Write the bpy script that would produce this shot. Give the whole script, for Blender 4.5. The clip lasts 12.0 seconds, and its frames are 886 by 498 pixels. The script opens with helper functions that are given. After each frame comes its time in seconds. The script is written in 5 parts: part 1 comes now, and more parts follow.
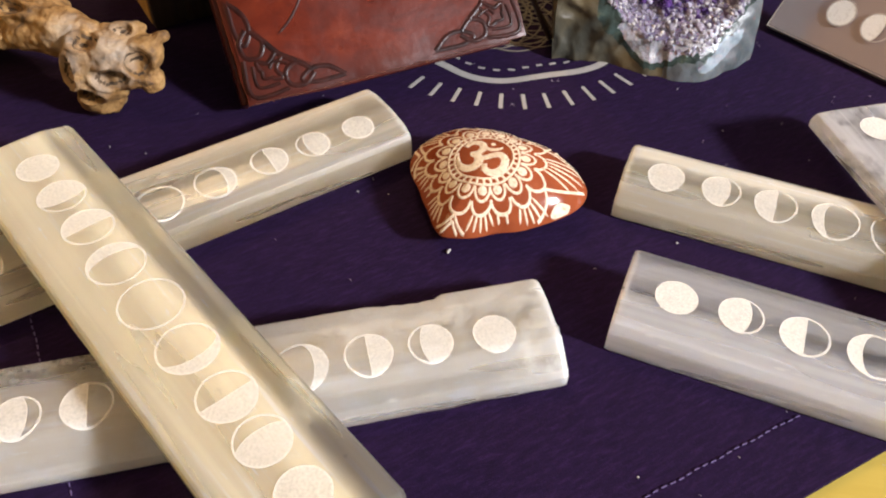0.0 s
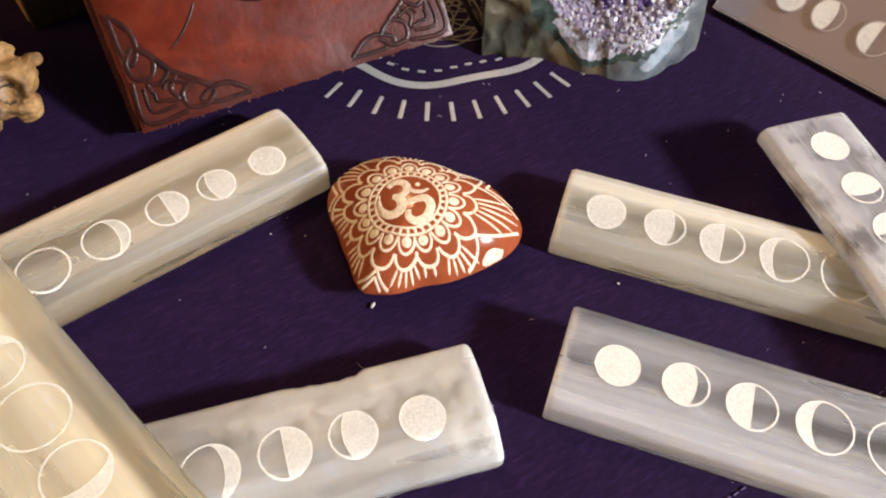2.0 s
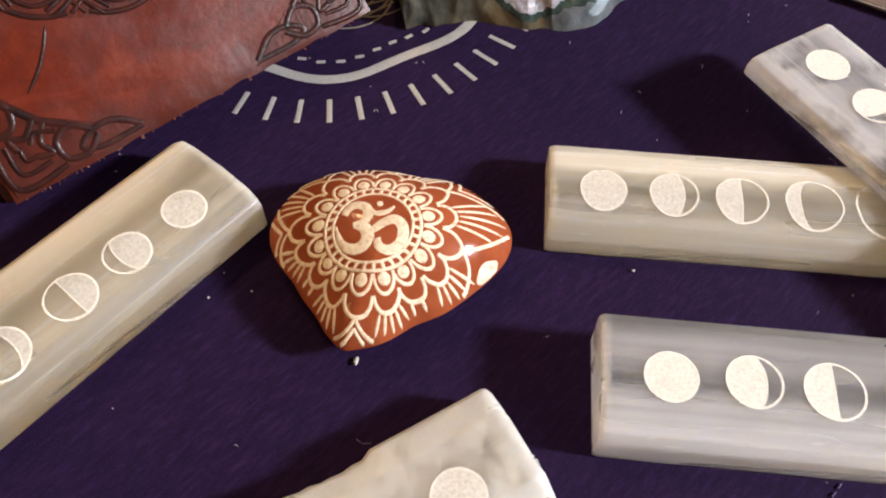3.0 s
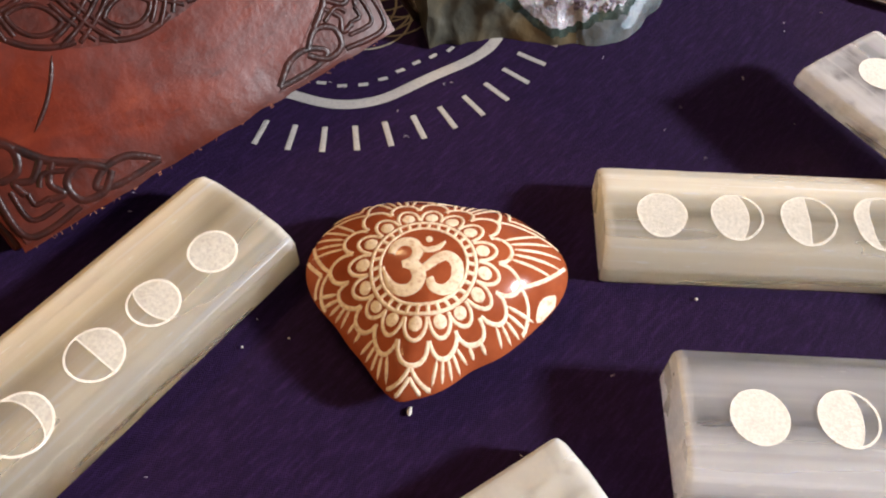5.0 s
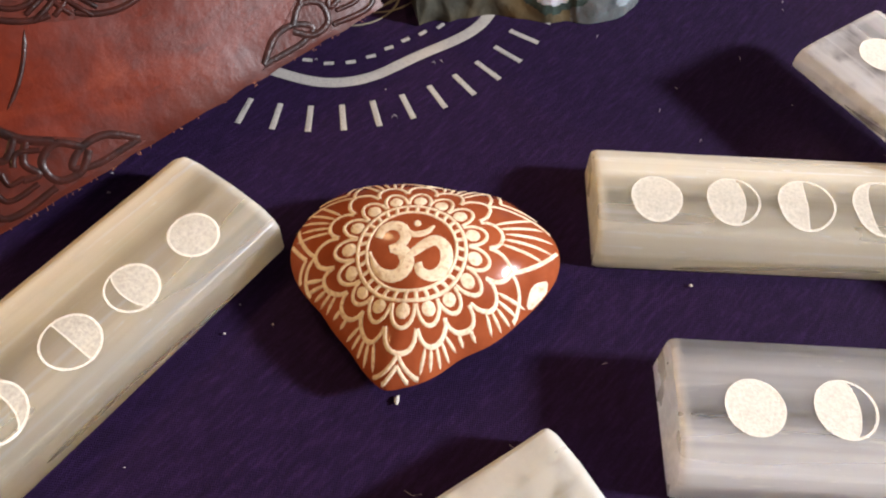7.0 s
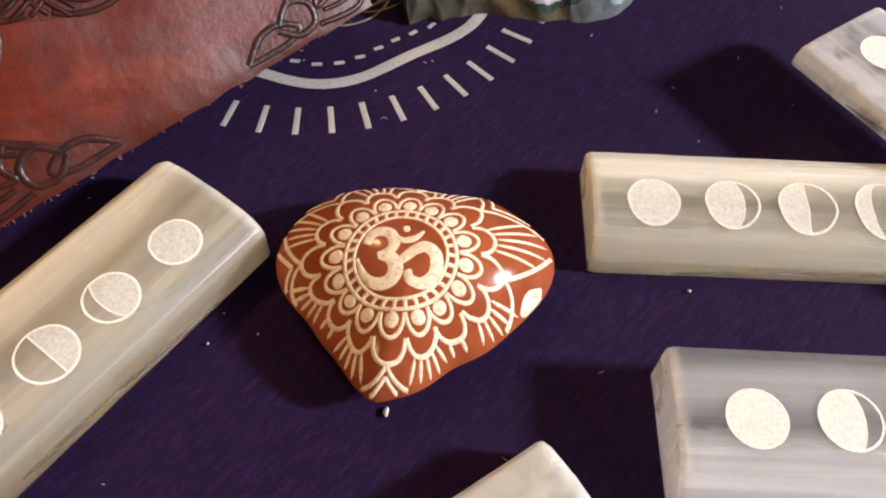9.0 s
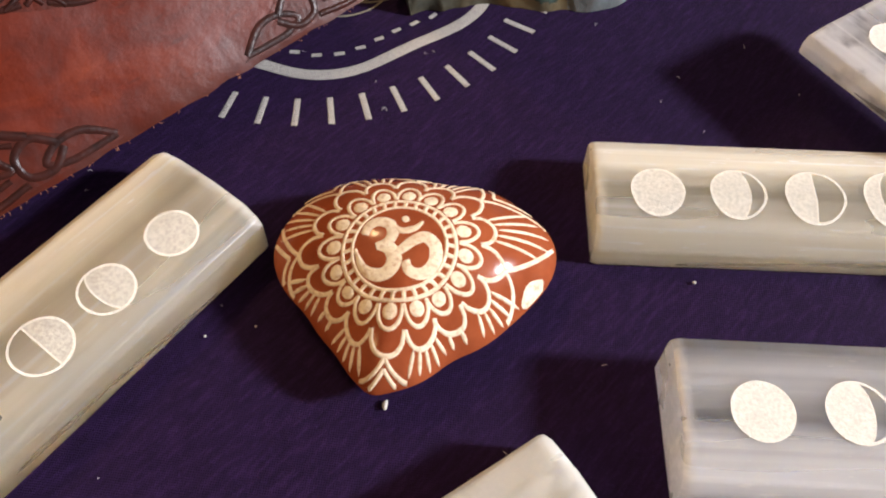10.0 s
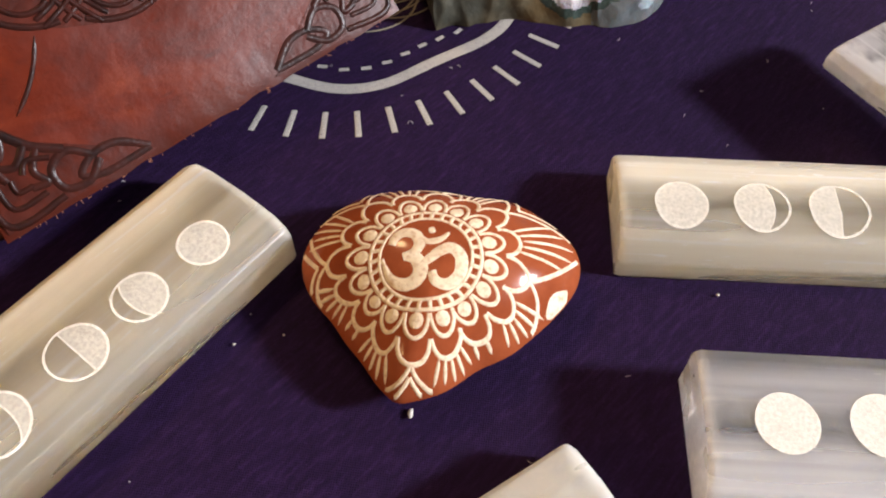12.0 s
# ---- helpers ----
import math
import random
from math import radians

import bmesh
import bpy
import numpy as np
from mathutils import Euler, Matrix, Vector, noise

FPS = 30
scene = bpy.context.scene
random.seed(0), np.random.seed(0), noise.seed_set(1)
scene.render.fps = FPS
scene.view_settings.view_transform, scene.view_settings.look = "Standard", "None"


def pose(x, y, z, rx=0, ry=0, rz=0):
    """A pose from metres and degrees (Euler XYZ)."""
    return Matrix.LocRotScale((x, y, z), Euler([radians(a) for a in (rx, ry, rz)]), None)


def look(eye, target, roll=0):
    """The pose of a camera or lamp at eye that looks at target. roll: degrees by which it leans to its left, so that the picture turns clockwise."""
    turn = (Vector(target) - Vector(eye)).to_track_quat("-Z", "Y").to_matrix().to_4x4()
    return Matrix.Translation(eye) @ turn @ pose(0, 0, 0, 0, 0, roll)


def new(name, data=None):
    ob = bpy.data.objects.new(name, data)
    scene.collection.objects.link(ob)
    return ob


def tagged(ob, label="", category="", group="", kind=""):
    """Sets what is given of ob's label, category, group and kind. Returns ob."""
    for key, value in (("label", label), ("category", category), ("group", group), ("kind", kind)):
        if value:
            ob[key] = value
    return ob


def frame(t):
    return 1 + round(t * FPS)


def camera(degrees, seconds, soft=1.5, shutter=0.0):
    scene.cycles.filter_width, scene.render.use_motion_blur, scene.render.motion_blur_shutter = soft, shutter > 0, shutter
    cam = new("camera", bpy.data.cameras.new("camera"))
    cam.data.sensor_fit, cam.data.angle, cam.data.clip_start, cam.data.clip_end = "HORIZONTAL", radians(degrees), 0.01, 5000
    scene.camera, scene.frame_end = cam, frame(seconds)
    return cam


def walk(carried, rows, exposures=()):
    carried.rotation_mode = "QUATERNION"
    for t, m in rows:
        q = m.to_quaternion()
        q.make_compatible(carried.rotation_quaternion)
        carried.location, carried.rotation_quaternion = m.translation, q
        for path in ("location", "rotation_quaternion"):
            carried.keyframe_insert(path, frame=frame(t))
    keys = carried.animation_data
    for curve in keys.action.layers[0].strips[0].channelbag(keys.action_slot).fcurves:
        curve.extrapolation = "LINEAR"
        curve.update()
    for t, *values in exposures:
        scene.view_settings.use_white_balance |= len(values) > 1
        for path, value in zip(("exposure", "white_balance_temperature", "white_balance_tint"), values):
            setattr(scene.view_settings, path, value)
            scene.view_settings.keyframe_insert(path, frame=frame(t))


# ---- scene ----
cam = camera(57.1, 12.0, 2.1)
PATH = [
    (0, (0.0234, 0.05076, 0.21629), (-0.00251, 0.25397, -0.00289), 0.97),
    (0.5, (0.02453, 0.05022, 0.21197), (0.00149, 0.25626, -0.00486), 0.44),
    (0.8, (0.02153, 0.05983, 0.2095), (-0.00268, 0.27082, -0.00239), -0.23),
    (1, (0.01977, 0.0627, 0.21908), (0.00413, 0.27215, 0.00487), 0.58),
    (1.3, (0.02021, 0.07486, 0.22365), (0.01541, 0.28136, 0.00609), 2.13),
    (1.5, (0.023, 0.08651, 0.23231), (0.01529, 0.28983, 0.01185), 0.97),
    (1.7, (0.02113, 0.09173, 0.22917), (0.0145, 0.29161, 0.00555), 2.82),
    (2, (0.02469, 0.10718, 0.22973), (0.02146, 0.28464, -0.01213), 3.65),
    (2.3, (0.01949, 0.11609, 0.21653), (0.0297, 0.28766, -0.02935), 3.18),
    (2.5, (0.01377, 0.12769, 0.21281), (0.03328, 0.29657, -0.03437), 2.16),
    (2.7, (0.01436, 0.13858, 0.19545), (0.03939, 0.30987, -0.04957), 1.27),
    (3, (0.00506, 0.15029, 0.19913), (0.03502, 0.31559, -0.04942), 1.31),
    (3.5, (-0.00596, 0.1613, 0.19458), (0.03081, 0.32258, -0.0557), 1.28),
    (5.5, (-0.0125, 0.1685, 0.1882), (0.02789, 0.33697, -0.05673), 1.85),
    (6, (-0.01064, 0.16804, 0.18767), (0.0294, 0.33266, -0.05991), 1.92),
    (6.5, (-0.01036, 0.17224, 0.1849), (0.03146, 0.33445, -0.06397), 2.59),
    (7, (-0.01106, 0.17292, 0.18415), (0.0315, 0.33302, -0.06596), 3.27),
    (7.5, (-0.00852, 0.17419, 0.18416), (0.03551, 0.33375, -0.06604), 3.85),
    (9.5, (-0.0081, 0.17712, 0.17739), (0.0345, 0.33768, -0.07242), 2.82),
    (10, (-0.00624, 0.17655, 0.17582), (0.03433, 0.33726, -0.07423), 2.25),
    (10.5, (-0.00772, 0.17732, 0.1747), (0.02928, 0.33815, -0.07583), 1.43),
    (11, (-0.00664, 0.17934, 0.17501), (0.02921, 0.3413, -0.07496), 1.31),
    (11.5, (-0.00728, 0.18014, 0.17353), (0.02849, 0.34376, -0.07536), 1.05),
    (12, (-0.00808, 0.17467, 0.17768), (0.02623, 0.34111, -0.06954), 0.49),
]
walk(cam, [(t, look(eye, target, roll)) for t, eye, target, roll in PATH])

# ---- world, lights, exposure ----
world = bpy.data.worlds.new("sky")
scene.world = world
world.use_nodes = True
sky = world.node_tree.nodes.new("ShaderNodeTexSky")
sky.sky_type, sky.sun_disc, sky.sun_elevation, sky.sun_rotation = "NISHITA", False, radians(27), radians(108)
world.node_tree.nodes["Background"].inputs[1].default_value = 0.1
world.node_tree.links.new(sky.outputs[0], world.node_tree.nodes["Background"].inputs[0])
scene.view_settings.exposure = 0.58


def lamp(name, kind, m, watts, colour, size, size_y=0.0):
    data = bpy.data.lights.new(name, kind)
    data.energy, data.color = watts, colour
    if kind == "AREA":
        data.shape, data.size, data.size_y = "RECTANGLE", size, size_y or size
    else:
        data.shadow_soft_size = size
    ob = new(name, data)
    ob.matrix_world = m
    return ob


WINDOW = (2.55, -0.60, 1.42)
lamp("window_light", "AREA", look(WINDOW, (0.05, 0.28, 0)), 127, (0.92, 0.93, 1.0), 0.27, 0.30)
lamp("room_lamp", "POINT", pose(-0.55, 1.35, 1.50), 24, (1.0, 0.68, 0.35), 0.07)
lamp("side_lamp", "POINT", pose(-1.15, 0.02, 0.72), 9.5, (1.0, 0.60, 0.26), 0.10)

# ---- materials ----


def material(name, base=(0.8, 0.8, 0.8), rough=0.5, metal=0.0, **more):
    mat = bpy.data.materials.new(name)
    mat.use_nodes = True
    b = mat.node_tree.nodes["Principled BSDF"]
    b.inputs["Base Color"].default_value = (*base, 1)
    b.inputs["Roughness"].default_value = rough
    b.inputs["Metallic"].default_value = metal
    for k, v in more.items():
        b.inputs[k.replace("_", " ").title().replace("Ior", "IOR")].default_value = v
    return mat


def noise_colour(mat, stops, scale, stretch=(1, 1, 1), detail=6, rough=0.6, coords="Object", spin=0.0, warp=0.0):
    """Base colour from a noise ramp; returns the noise node."""
    nt = mat.node_tree
    tc, mp, nz, rp = (nt.nodes.new("ShaderNode" + k) for k in ("TexCoord", "Mapping", "TexNoise", "ValToRGB"))
    mp.inputs["Scale"].default_value = stretch
    mp.inputs["Rotation"].default_value = (0, 0, spin)
    nz.inputs["Scale"].default_value, nz.inputs["Detail"].default_value = scale, detail
    nz.inputs["Roughness"].default_value, nz.inputs["Distortion"].default_value = rough, warp
    el = rp.color_ramp.elements
    while len(el) < len(stops):
        el.new(0.5)
    for e, (p, c) in zip(el, stops):
        e.position, e.color = p, (*c, 1)
    nt.links.new(tc.outputs[coords], mp.inputs[0])
    nt.links.new(mp.outputs[0], nz.inputs["Vector"])
    nt.links.new(nz.outputs["Fac"], rp.inputs[0])
    nt.links.new(rp.outputs[0], nt.nodes["Principled BSDF"].inputs["Base Color"])
    return nz


def second_tone(mat, colour, scale, lo, hi, stretch=(1, 1, 1), mode="MIX", amount=1.0):
    """Lays a second, larger or finer tone over the base colour."""
    nt = mat.node_tree
    b = nt.nodes["Principled BSDF"]
    tc, mp, nz, rp, mx = (nt.nodes.new("ShaderNode" + k) for k in ("TexCoord", "Mapping", "TexNoise", "MapRange", "Mix"))
    mx.data_type, mx.blend_type = "RGBA", mode
    mp.inputs["Scale"].default_value = stretch
    nz.inputs["Scale"].default_value, nz.inputs["Detail"].default_value = scale, 5
    rp.inputs["From Min"].default_value, rp.inputs["From Max"].default_value = lo, hi
    rp.inputs["To Max"].default_value = amount
    nt.links.new(tc.outputs["Object"], mp.inputs[0])
    nt.links.new(mp.outputs[0], nz.inputs["Vector"])
    nt.links.new(nz.outputs["Fac"], rp.inputs[0])
    nt.links.new(rp.outputs[0], mx.inputs[0])
    link = b.inputs["Base Color"].links[0] if b.inputs["Base Color"].links else None
    if link:
        nt.links.new(link.from_socket, mx.inputs[6])
    else:
        mx.inputs[6].default_value = b.inputs["Base Color"].default_value
    mx.inputs[7].default_value = (*colour, 1)
    nt.links.new(mx.outputs[2], b.inputs["Base Color"])


def bump(mat, scale, strength, distance=0.001, stretch=(1, 1, 1), detail=6, coords="Object"):
    nt = mat.node_tree
    tc, mp, nz, bp = (nt.nodes.new("ShaderNode" + k) for k in ("TexCoord", "Mapping", "TexNoise", "Bump"))
    mp.inputs["Scale"].default_value = stretch
    nz.inputs["Scale"].default_value, nz.inputs["Detail"].default_value = scale, detail
    bp.inputs["Strength"].default_value, bp.inputs["Distance"].default_value = strength, distance
    nt.links.new(tc.outputs[coords], mp.inputs[0])
    nt.links.new(mp.outputs[0], nz.inputs["Vector"])
    nt.links.new(nz.outputs["Fac"], bp.inputs["Height"])
    b = nt.nodes["Principled BSDF"]
    if b.inputs["Normal"].links:
        nt.links.new(b.inputs["Normal"].links[0].from_socket, bp.inputs["Normal"])
    nt.links.new(bp.outputs[0], b.inputs["Normal"])


def rough_noise(mat, scale, lo, hi, stretch=(1, 1, 1)):
    nt = mat.node_tree
    tc, mp, nz, rp = (nt.nodes.new("ShaderNode" + k) for k in ("TexCoord", "Mapping", "TexNoise", "MapRange"))
    mp.inputs["Scale"].default_value = stretch
    nz.inputs["Scale"].default_value = scale
    rp.inputs["From Min"].default_value, rp.inputs["From Max"].default_value = 0.3, 0.7
    rp.inputs["To Min"].default_value, rp.inputs["To Max"].default_value = lo, hi
    nt.links.new(tc.outputs["Object"], mp.inputs[0])
    nt.links.new(mp.outputs[0], nz.inputs["Vector"])
    nt.links.new(nz.outputs["Fac"], rp.inputs[0])
    nt.links.new(rp.outputs[0], nt.nodes["Principled BSDF"].inputs["Roughness"])


def selenite(name, dark, light, clear, patch=None, cloud=None, zone=None, crust=False, fibre=0.16):
    """Satin spar: soft bands along the bar, milky and partly clear."""
    m = material(name, light, 0.25, Subsurface_Weight=0.8, Subsurface_Scale=0.014, Transmission_Weight=clear, IOR=1.42)
    m.node_tree.nodes["Principled BSDF"].inputs["Subsurface Radius"].default_value = (1.0, 0.93, 0.80)
    mid = tuple((a + b) / 2 for a, b in zip(dark, light))
    noise_colour(m, [(0.24, dark), (0.48, mid), (0.72, light)], 60, (0.022, 5.0, 5.0), 4, 0.55)
    second_tone(m, tuple(0.80 * v for v in dark), 22, 0.46, 0.78, (0.10, 2.2, 2.2), amount=0.35)
    second_tone(m, tuple(0.72 * v for v in dark), 110, 0.60, 0.74, (0.030, 3.0, 3.0), amount=0.32)
    if patch:
        second_tone(m, patch, 85, 0.50, 0.62, (0.7, 1, 1), amount=0.85)
    if cloud:
        second_tone(m, (0.97, 0.96, 0.94), cloud, 0.48, 0.66, (0.8, 1, 1), amount=0.7)
    second_tone(m, (0.99, 0.98, 0.96), 420, 0.58, 0.66, (0.025, 1, 1), amount=0.7)
    second_tone(m, (1.0, 0.99, 0.97), 900, 0.66, 0.70, (0.16, 1, 1), amount=0.9)
    second_tone(m, tuple(0.62 * v for v in dark), 210, 0.72, 0.76, (0.9, 1, 1), amount=0.5)
    bump(m, 60, 0.05, 0.0005, (0.06, 5, 5), 2)
    bump(m, 420, 0.10, 0.0003, (0.4, 1, 1))
    rough_noise(m, 45, 0.20, 0.44, (0.2, 2, 2))
    nt = m.node_tree
    tc, mp, nz, rp = (nt.nodes.new("ShaderNode" + k) for k in ("TexCoord", "Mapping", "TexNoise", "MapRange"))
    mp.inputs["Scale"].default_value, mp.inputs["Location"].default_value = (0.04, 1.0, 0.6), (0, clear * 3, 0)
    nz.inputs["Scale"].default_value, nz.inputs["Detail"].default_value = 95, 4
    rp.inputs["From Min"].default_value, rp.inputs["From Max"].default_value = 0.32, 0.68
    rp.inputs["To Min"].default_value, rp.inputs["To Max"].default_value = clear - fibre, min(0.95, clear + fibre + 0.02)
    nt.links.new(tc.outputs["Object"], mp.inputs[0])
    nt.links.new(mp.outputs[0], nz.inputs["Vector"])
    nt.links.new(nz.outputs["Fac"], rp.inputs[0])
    out = rp.outputs[0]
    if zone:
        sp, ab, zr, ad = (nt.nodes.new("ShaderNode" + k) for k in ("SeparateXYZ", "Math", "MapRange", "Math"))
        ab.operation, ad.operation, ad.use_clamp, zr.interpolation_type = "ABSOLUTE", "ADD", True, "SMOOTHSTEP"
        for k, v in zip(("From Min", "From Max", "To Min", "To Max"), zone):
            zr.inputs[k].default_value = v
        nt.links.new(tc.outputs["Object"], sp.inputs[0])
        nt.links.new(sp.outputs["Y"], ab.inputs[0])
        nt.links.new(ab.outputs[0], zr.inputs[0])
        nt.links.new(zr.outputs[0], ad.inputs[0])
        nt.links.new(rp.outputs[0], ad.inputs[1])
        out = ad.outputs[0]
    # Milkier visible end, standing in for window light that leaves the fibres there.
    sx, er, em = (nt.nodes.new("ShaderNode" + k) for k in ("SeparateXYZ", "MapRange", "Math"))
    er.interpolation_type, em.operation = "SMOOTHSTEP", "MULTIPLY"
    for k, v in zip(("From Min", "From Max", "To Min", "To Max"), (0.0002, 0.0035, 0.60, 1.0)):
        er.inputs[k].default_value = v
    nt.links.new(tc.outputs["Object"], sx.inputs[0])
    nt.links.new(sx.outputs["X"], er.inputs[0])
    nt.links.new(er.outputs[0], em.inputs[0])
    nt.links.new(out, em.inputs[1])
    out = em.outputs[0]
    if crust:
        # white crystalline inclusions along the back edge near the broken end
        def calc(op, p, q):
            n = nt.nodes.new("ShaderNodeMath")
            n.operation, n.use_clamp = op, True
            for i, v in enumerate((p, q)):
                if isinstance(v, (int, float)):
                    n.inputs[i].default_value = v
                else:
                    nt.links.new(v, n.inputs[i])
            return n.outputs[0]

        def span(v, a, b):
            n = nt.nodes.new("ShaderNodeMapRange")
            n.interpolation_type = "SMOOTHSTEP"
            n.inputs["From Min"].default_value, n.inputs["From Max"].default_value = a, b
            nt.links.new(v, n.inputs[0])
            return n.outputs[0]
        sp, cl = nt.nodes.new("ShaderNodeSeparateXYZ"), nt.nodes.new("ShaderNodeTexNoise")
        cl.inputs["Scale"].default_value, cl.inputs["Detail"].default_value, cl.inputs["Roughness"].default_value = 150, 7, 0.72
        nt.links.new(tc.outputs["Object"], sp.inputs[0])
        nt.links.new(tc.outputs["Object"], cl.inputs["Vector"])
        across = calc("MULTIPLY", sp.outputs["Y"], -1.0)
        back = calc("MULTIPLY", span(across, 0.013, 0.026), calc("SUBTRACT", 1.0, span(sp.outputs["X"], 0.050, 0.095)))
        end = calc("SUBTRACT", 1.0, span(sp.outputs["X"], 0.002, 0.030))
        zone_k = calc("MAXIMUM", back, calc("MULTIPLY", end, 0.9))
        k = span(calc("ADD", calc("MULTIPLY", zone_k, 0.20), calc("SUBTRACT", cl.outputs["Fac"], 0.30)), 0.20, 0.50)
        b = nt.nodes["Principled BSDF"]
        mx = nt.nodes.new("ShaderNodeMix")
        mx.data_type = "RGBA"
        nt.links.new(k, mx.inputs[0])
        nt.links.new(b.inputs["Base Color"].links[0].from_socket, mx.inputs[6])
        mx.inputs[7].default_value = (0.82, 0.80, 0.74, 1)
        nt.links.new(mx.outputs[2], b.inputs["Base Color"])
        out = calc("MULTIPLY", out, calc("SUBTRACT", 1.0, calc("MULTIPLY", k, 0.36)))
    nt.links.new(out, nt.nodes["Principled BSDF"].inputs["Transmission Weight"])
    return m


# Tan and cream: milkier back strips stand in for lamplight on the back facets.
SEL_TAN = selenite("selenite_tan", (0.82, 0.75, 0.61), (0.98, 0.93, 0.81), 0.66, zone=(0.013, 0.026, 0.12, -0.36), fibre=0.18)
SEL_GREY = selenite("selenite_grey", (0.70, 0.70, 0.71), (0.95, 0.95, 0.96), 0.78, zone=(0.011, 0.0155, -0.20, 0.08), fibre=0.22)
SEL_CREAM = selenite("selenite_cream", (0.78, 0.70, 0.56), (0.95, 0.89, 0.76), 0.68, zone=(0.025, 0.033, 0.12, -0.42))
SEL_CLOUD = selenite("selenite_cloudy", (0.84, 0.77, 0.66), (0.97, 0.92, 0.83), 0.78, cloud=120, crust=True)
SEL_SPOT = selenite("selenite_mottled", (0.78, 0.75, 0.73), (0.97, 0.96, 0.95), 0.66, (0.16, 0.15, 0.16), 95)
# Lamp glow put into the warm base colour; the clearer strip imitates a shaded facet.
SEL_GLOW = selenite("selenite_lamplit", (0.88, 0.79, 0.60), (0.99, 0.91, 0.70), 0.62, zone=(0.008, 0.0145, 0.28, -0.14))



def frost(name, cover, rim_cover):
    """Laser frosting: a scattered white film that lets part of the bar show, and its denser outline."""
    out = []
    for kind, base, k in (("engraving", (0.86, 0.83, 0.75), cover), ("outline", (0.90, 0.87, 0.79), rim_cover)):
        m = material(name + "_" + kind, base, 0.8)
        second_tone(m, (0.62, 0.60, 0.56), 1100, 0.48, 0.66, amount=0.16)
        second_tone(m, (0.66, 0.62, 0.55), 330, 0.50, 0.70, amount=0.30)
        bump(m, 1600, 0.6, 0.0003)
        nt = m.node_tree
        tc, nz, mr = (nt.nodes.new("ShaderNode" + n) for n in ("TexCoord", "TexNoise", "MapRange"))
        nz.inputs["Scale"].default_value, nz.inputs["Detail"].default_value = 1100, 5
        for key, v in (("From Min", 0.34), ("From Max", 0.68), ("To Min", min(1.0, k + 0.06)), ("To Max", max(0.0, k - 0.08))):
            mr.inputs[key].default_value = v
        nt.links.new(tc.outputs["Object"], nz.inputs["Vector"])
        nt.links.new(nz.outputs["Fac"], mr.inputs[0])
        nt.links.new(mr.outputs[0], nt.nodes["Principled BSDF"].inputs["Alpha"])
        out.append(m)
    return out


FROST_DENSE, FROST_WHITE, FROST_THIN = frost("dense_frost", 0.80, 0.80), frost("white_frost", 0.58, 0.66), frost("thin_frost", 0.48, 0.78)
FOIL = material("white_foil", (0.86, 0.84, 0.80), 0.55)
second_tone(FOIL, (0.66, 0.63, 0.58), 700, 0.52, 0.64, amount=0.5)
bump(FOIL, 1200, 0.6, 0.0003)

CLOTH = material("purple_cotton", (0.05, 0.025, 0.10), 0.9, Specular_IOR_Level=0.15)
noise_colour(CLOTH, [(0.30, (0.0070, 0.0021, 0.015)), (0.52, (0.0125, 0.0038, 0.0265)), (0.74, (0.027, 0.0095, 0.052))], 420, (0.32, 1.6, 1), 6, 0.7, spin=radians(-35.6))
second_tone(CLOTH, (0.010, 0.0028, 0.021), 14, 0.45, 0.75, amount=0.45)
second_tone(CLOTH, (0.030, 0.011, 0.068), 620, 0.55, 0.72, (1.4, 1.4, 1), amount=0.30)
second_tone(CLOTH, (0.060, 0.035, 0.105), 2600, 0.66, 0.74, amount=0.5)


def weave(mat, size, spin, strength):
    """Warp and weft threads as a bump."""
    nt = mat.node_tree
    tc, mp, w1, w2, mx, bp = (nt.nodes.new("ShaderNode" + k) for k in ("TexCoord", "Mapping", "TexWave", "TexWave", "Math", "Bump"))
    mp.inputs["Rotation"].default_value = (0, 0, spin)
    w1.bands_direction, w2.bands_direction, mx.operation = "X", "Y", "ADD"
    for w in (w1, w2):
        w.inputs["Scale"].default_value, w.inputs["Distortion"].default_value = 0.314 / size, 4.0
        w.inputs["Detail"].default_value, w.inputs["Detail Scale"].default_value = 2, 3
        nt.links.new(mp.outputs[0], w.inputs[0])
    nt.links.new(tc.outputs["Object"], mp.inputs[0])
    nt.links.new(w1.outputs["Fac"], mx.inputs[0])
    nt.links.new(w2.outputs["Fac"], mx.inputs[1])
    bp.inputs["Strength"].default_value, bp.inputs["Distance"].default_value = strength, 0.0004
    nt.links.new(mx.outputs[0], bp.inputs["Height"])
    nt.links.new(bp.outputs[0], nt.nodes["Principled BSDF"].inputs["Normal"])


weave(CLOTH, 0.00055, radians(-35.6), 0.24)
bump(CLOTH, 1500, 0.25, 0.0004)
bump(CLOTH, 60, 0.25, 0.002)
PRINT = material("silver_white_print", (0.40, 0.38, 0.35), 0.6)
second_tone(PRINT, (0.22, 0.19, 0.23), 900, 0.5, 0.75, amount=0.6)
weave(PRINT, 0.00055, radians(-35.6), 0.5)
WEB = material("faded_gold_print", (0.22, 0.19, 0.14), 0.7)
weave(WEB, 0.00055, radians(-35.6), 0.5)
THREAD = material("violet_thread", (0.11, 0.075, 0.19), 0.8)
bump(THREAD, 2000, 0.4, 0.0003)

TABLE = material("ochre_table", (0.52, 0.40, 0.07), 0.45)
noise_colour(TABLE, [(0.3, (0.40, 0.29, 0.045)), (0.7, (0.52, 0.39, 0.08))], 14, (0.3, 4, 1), 5)
bump(TABLE, 160, 0.1, 0.001, (0.2, 3, 1))

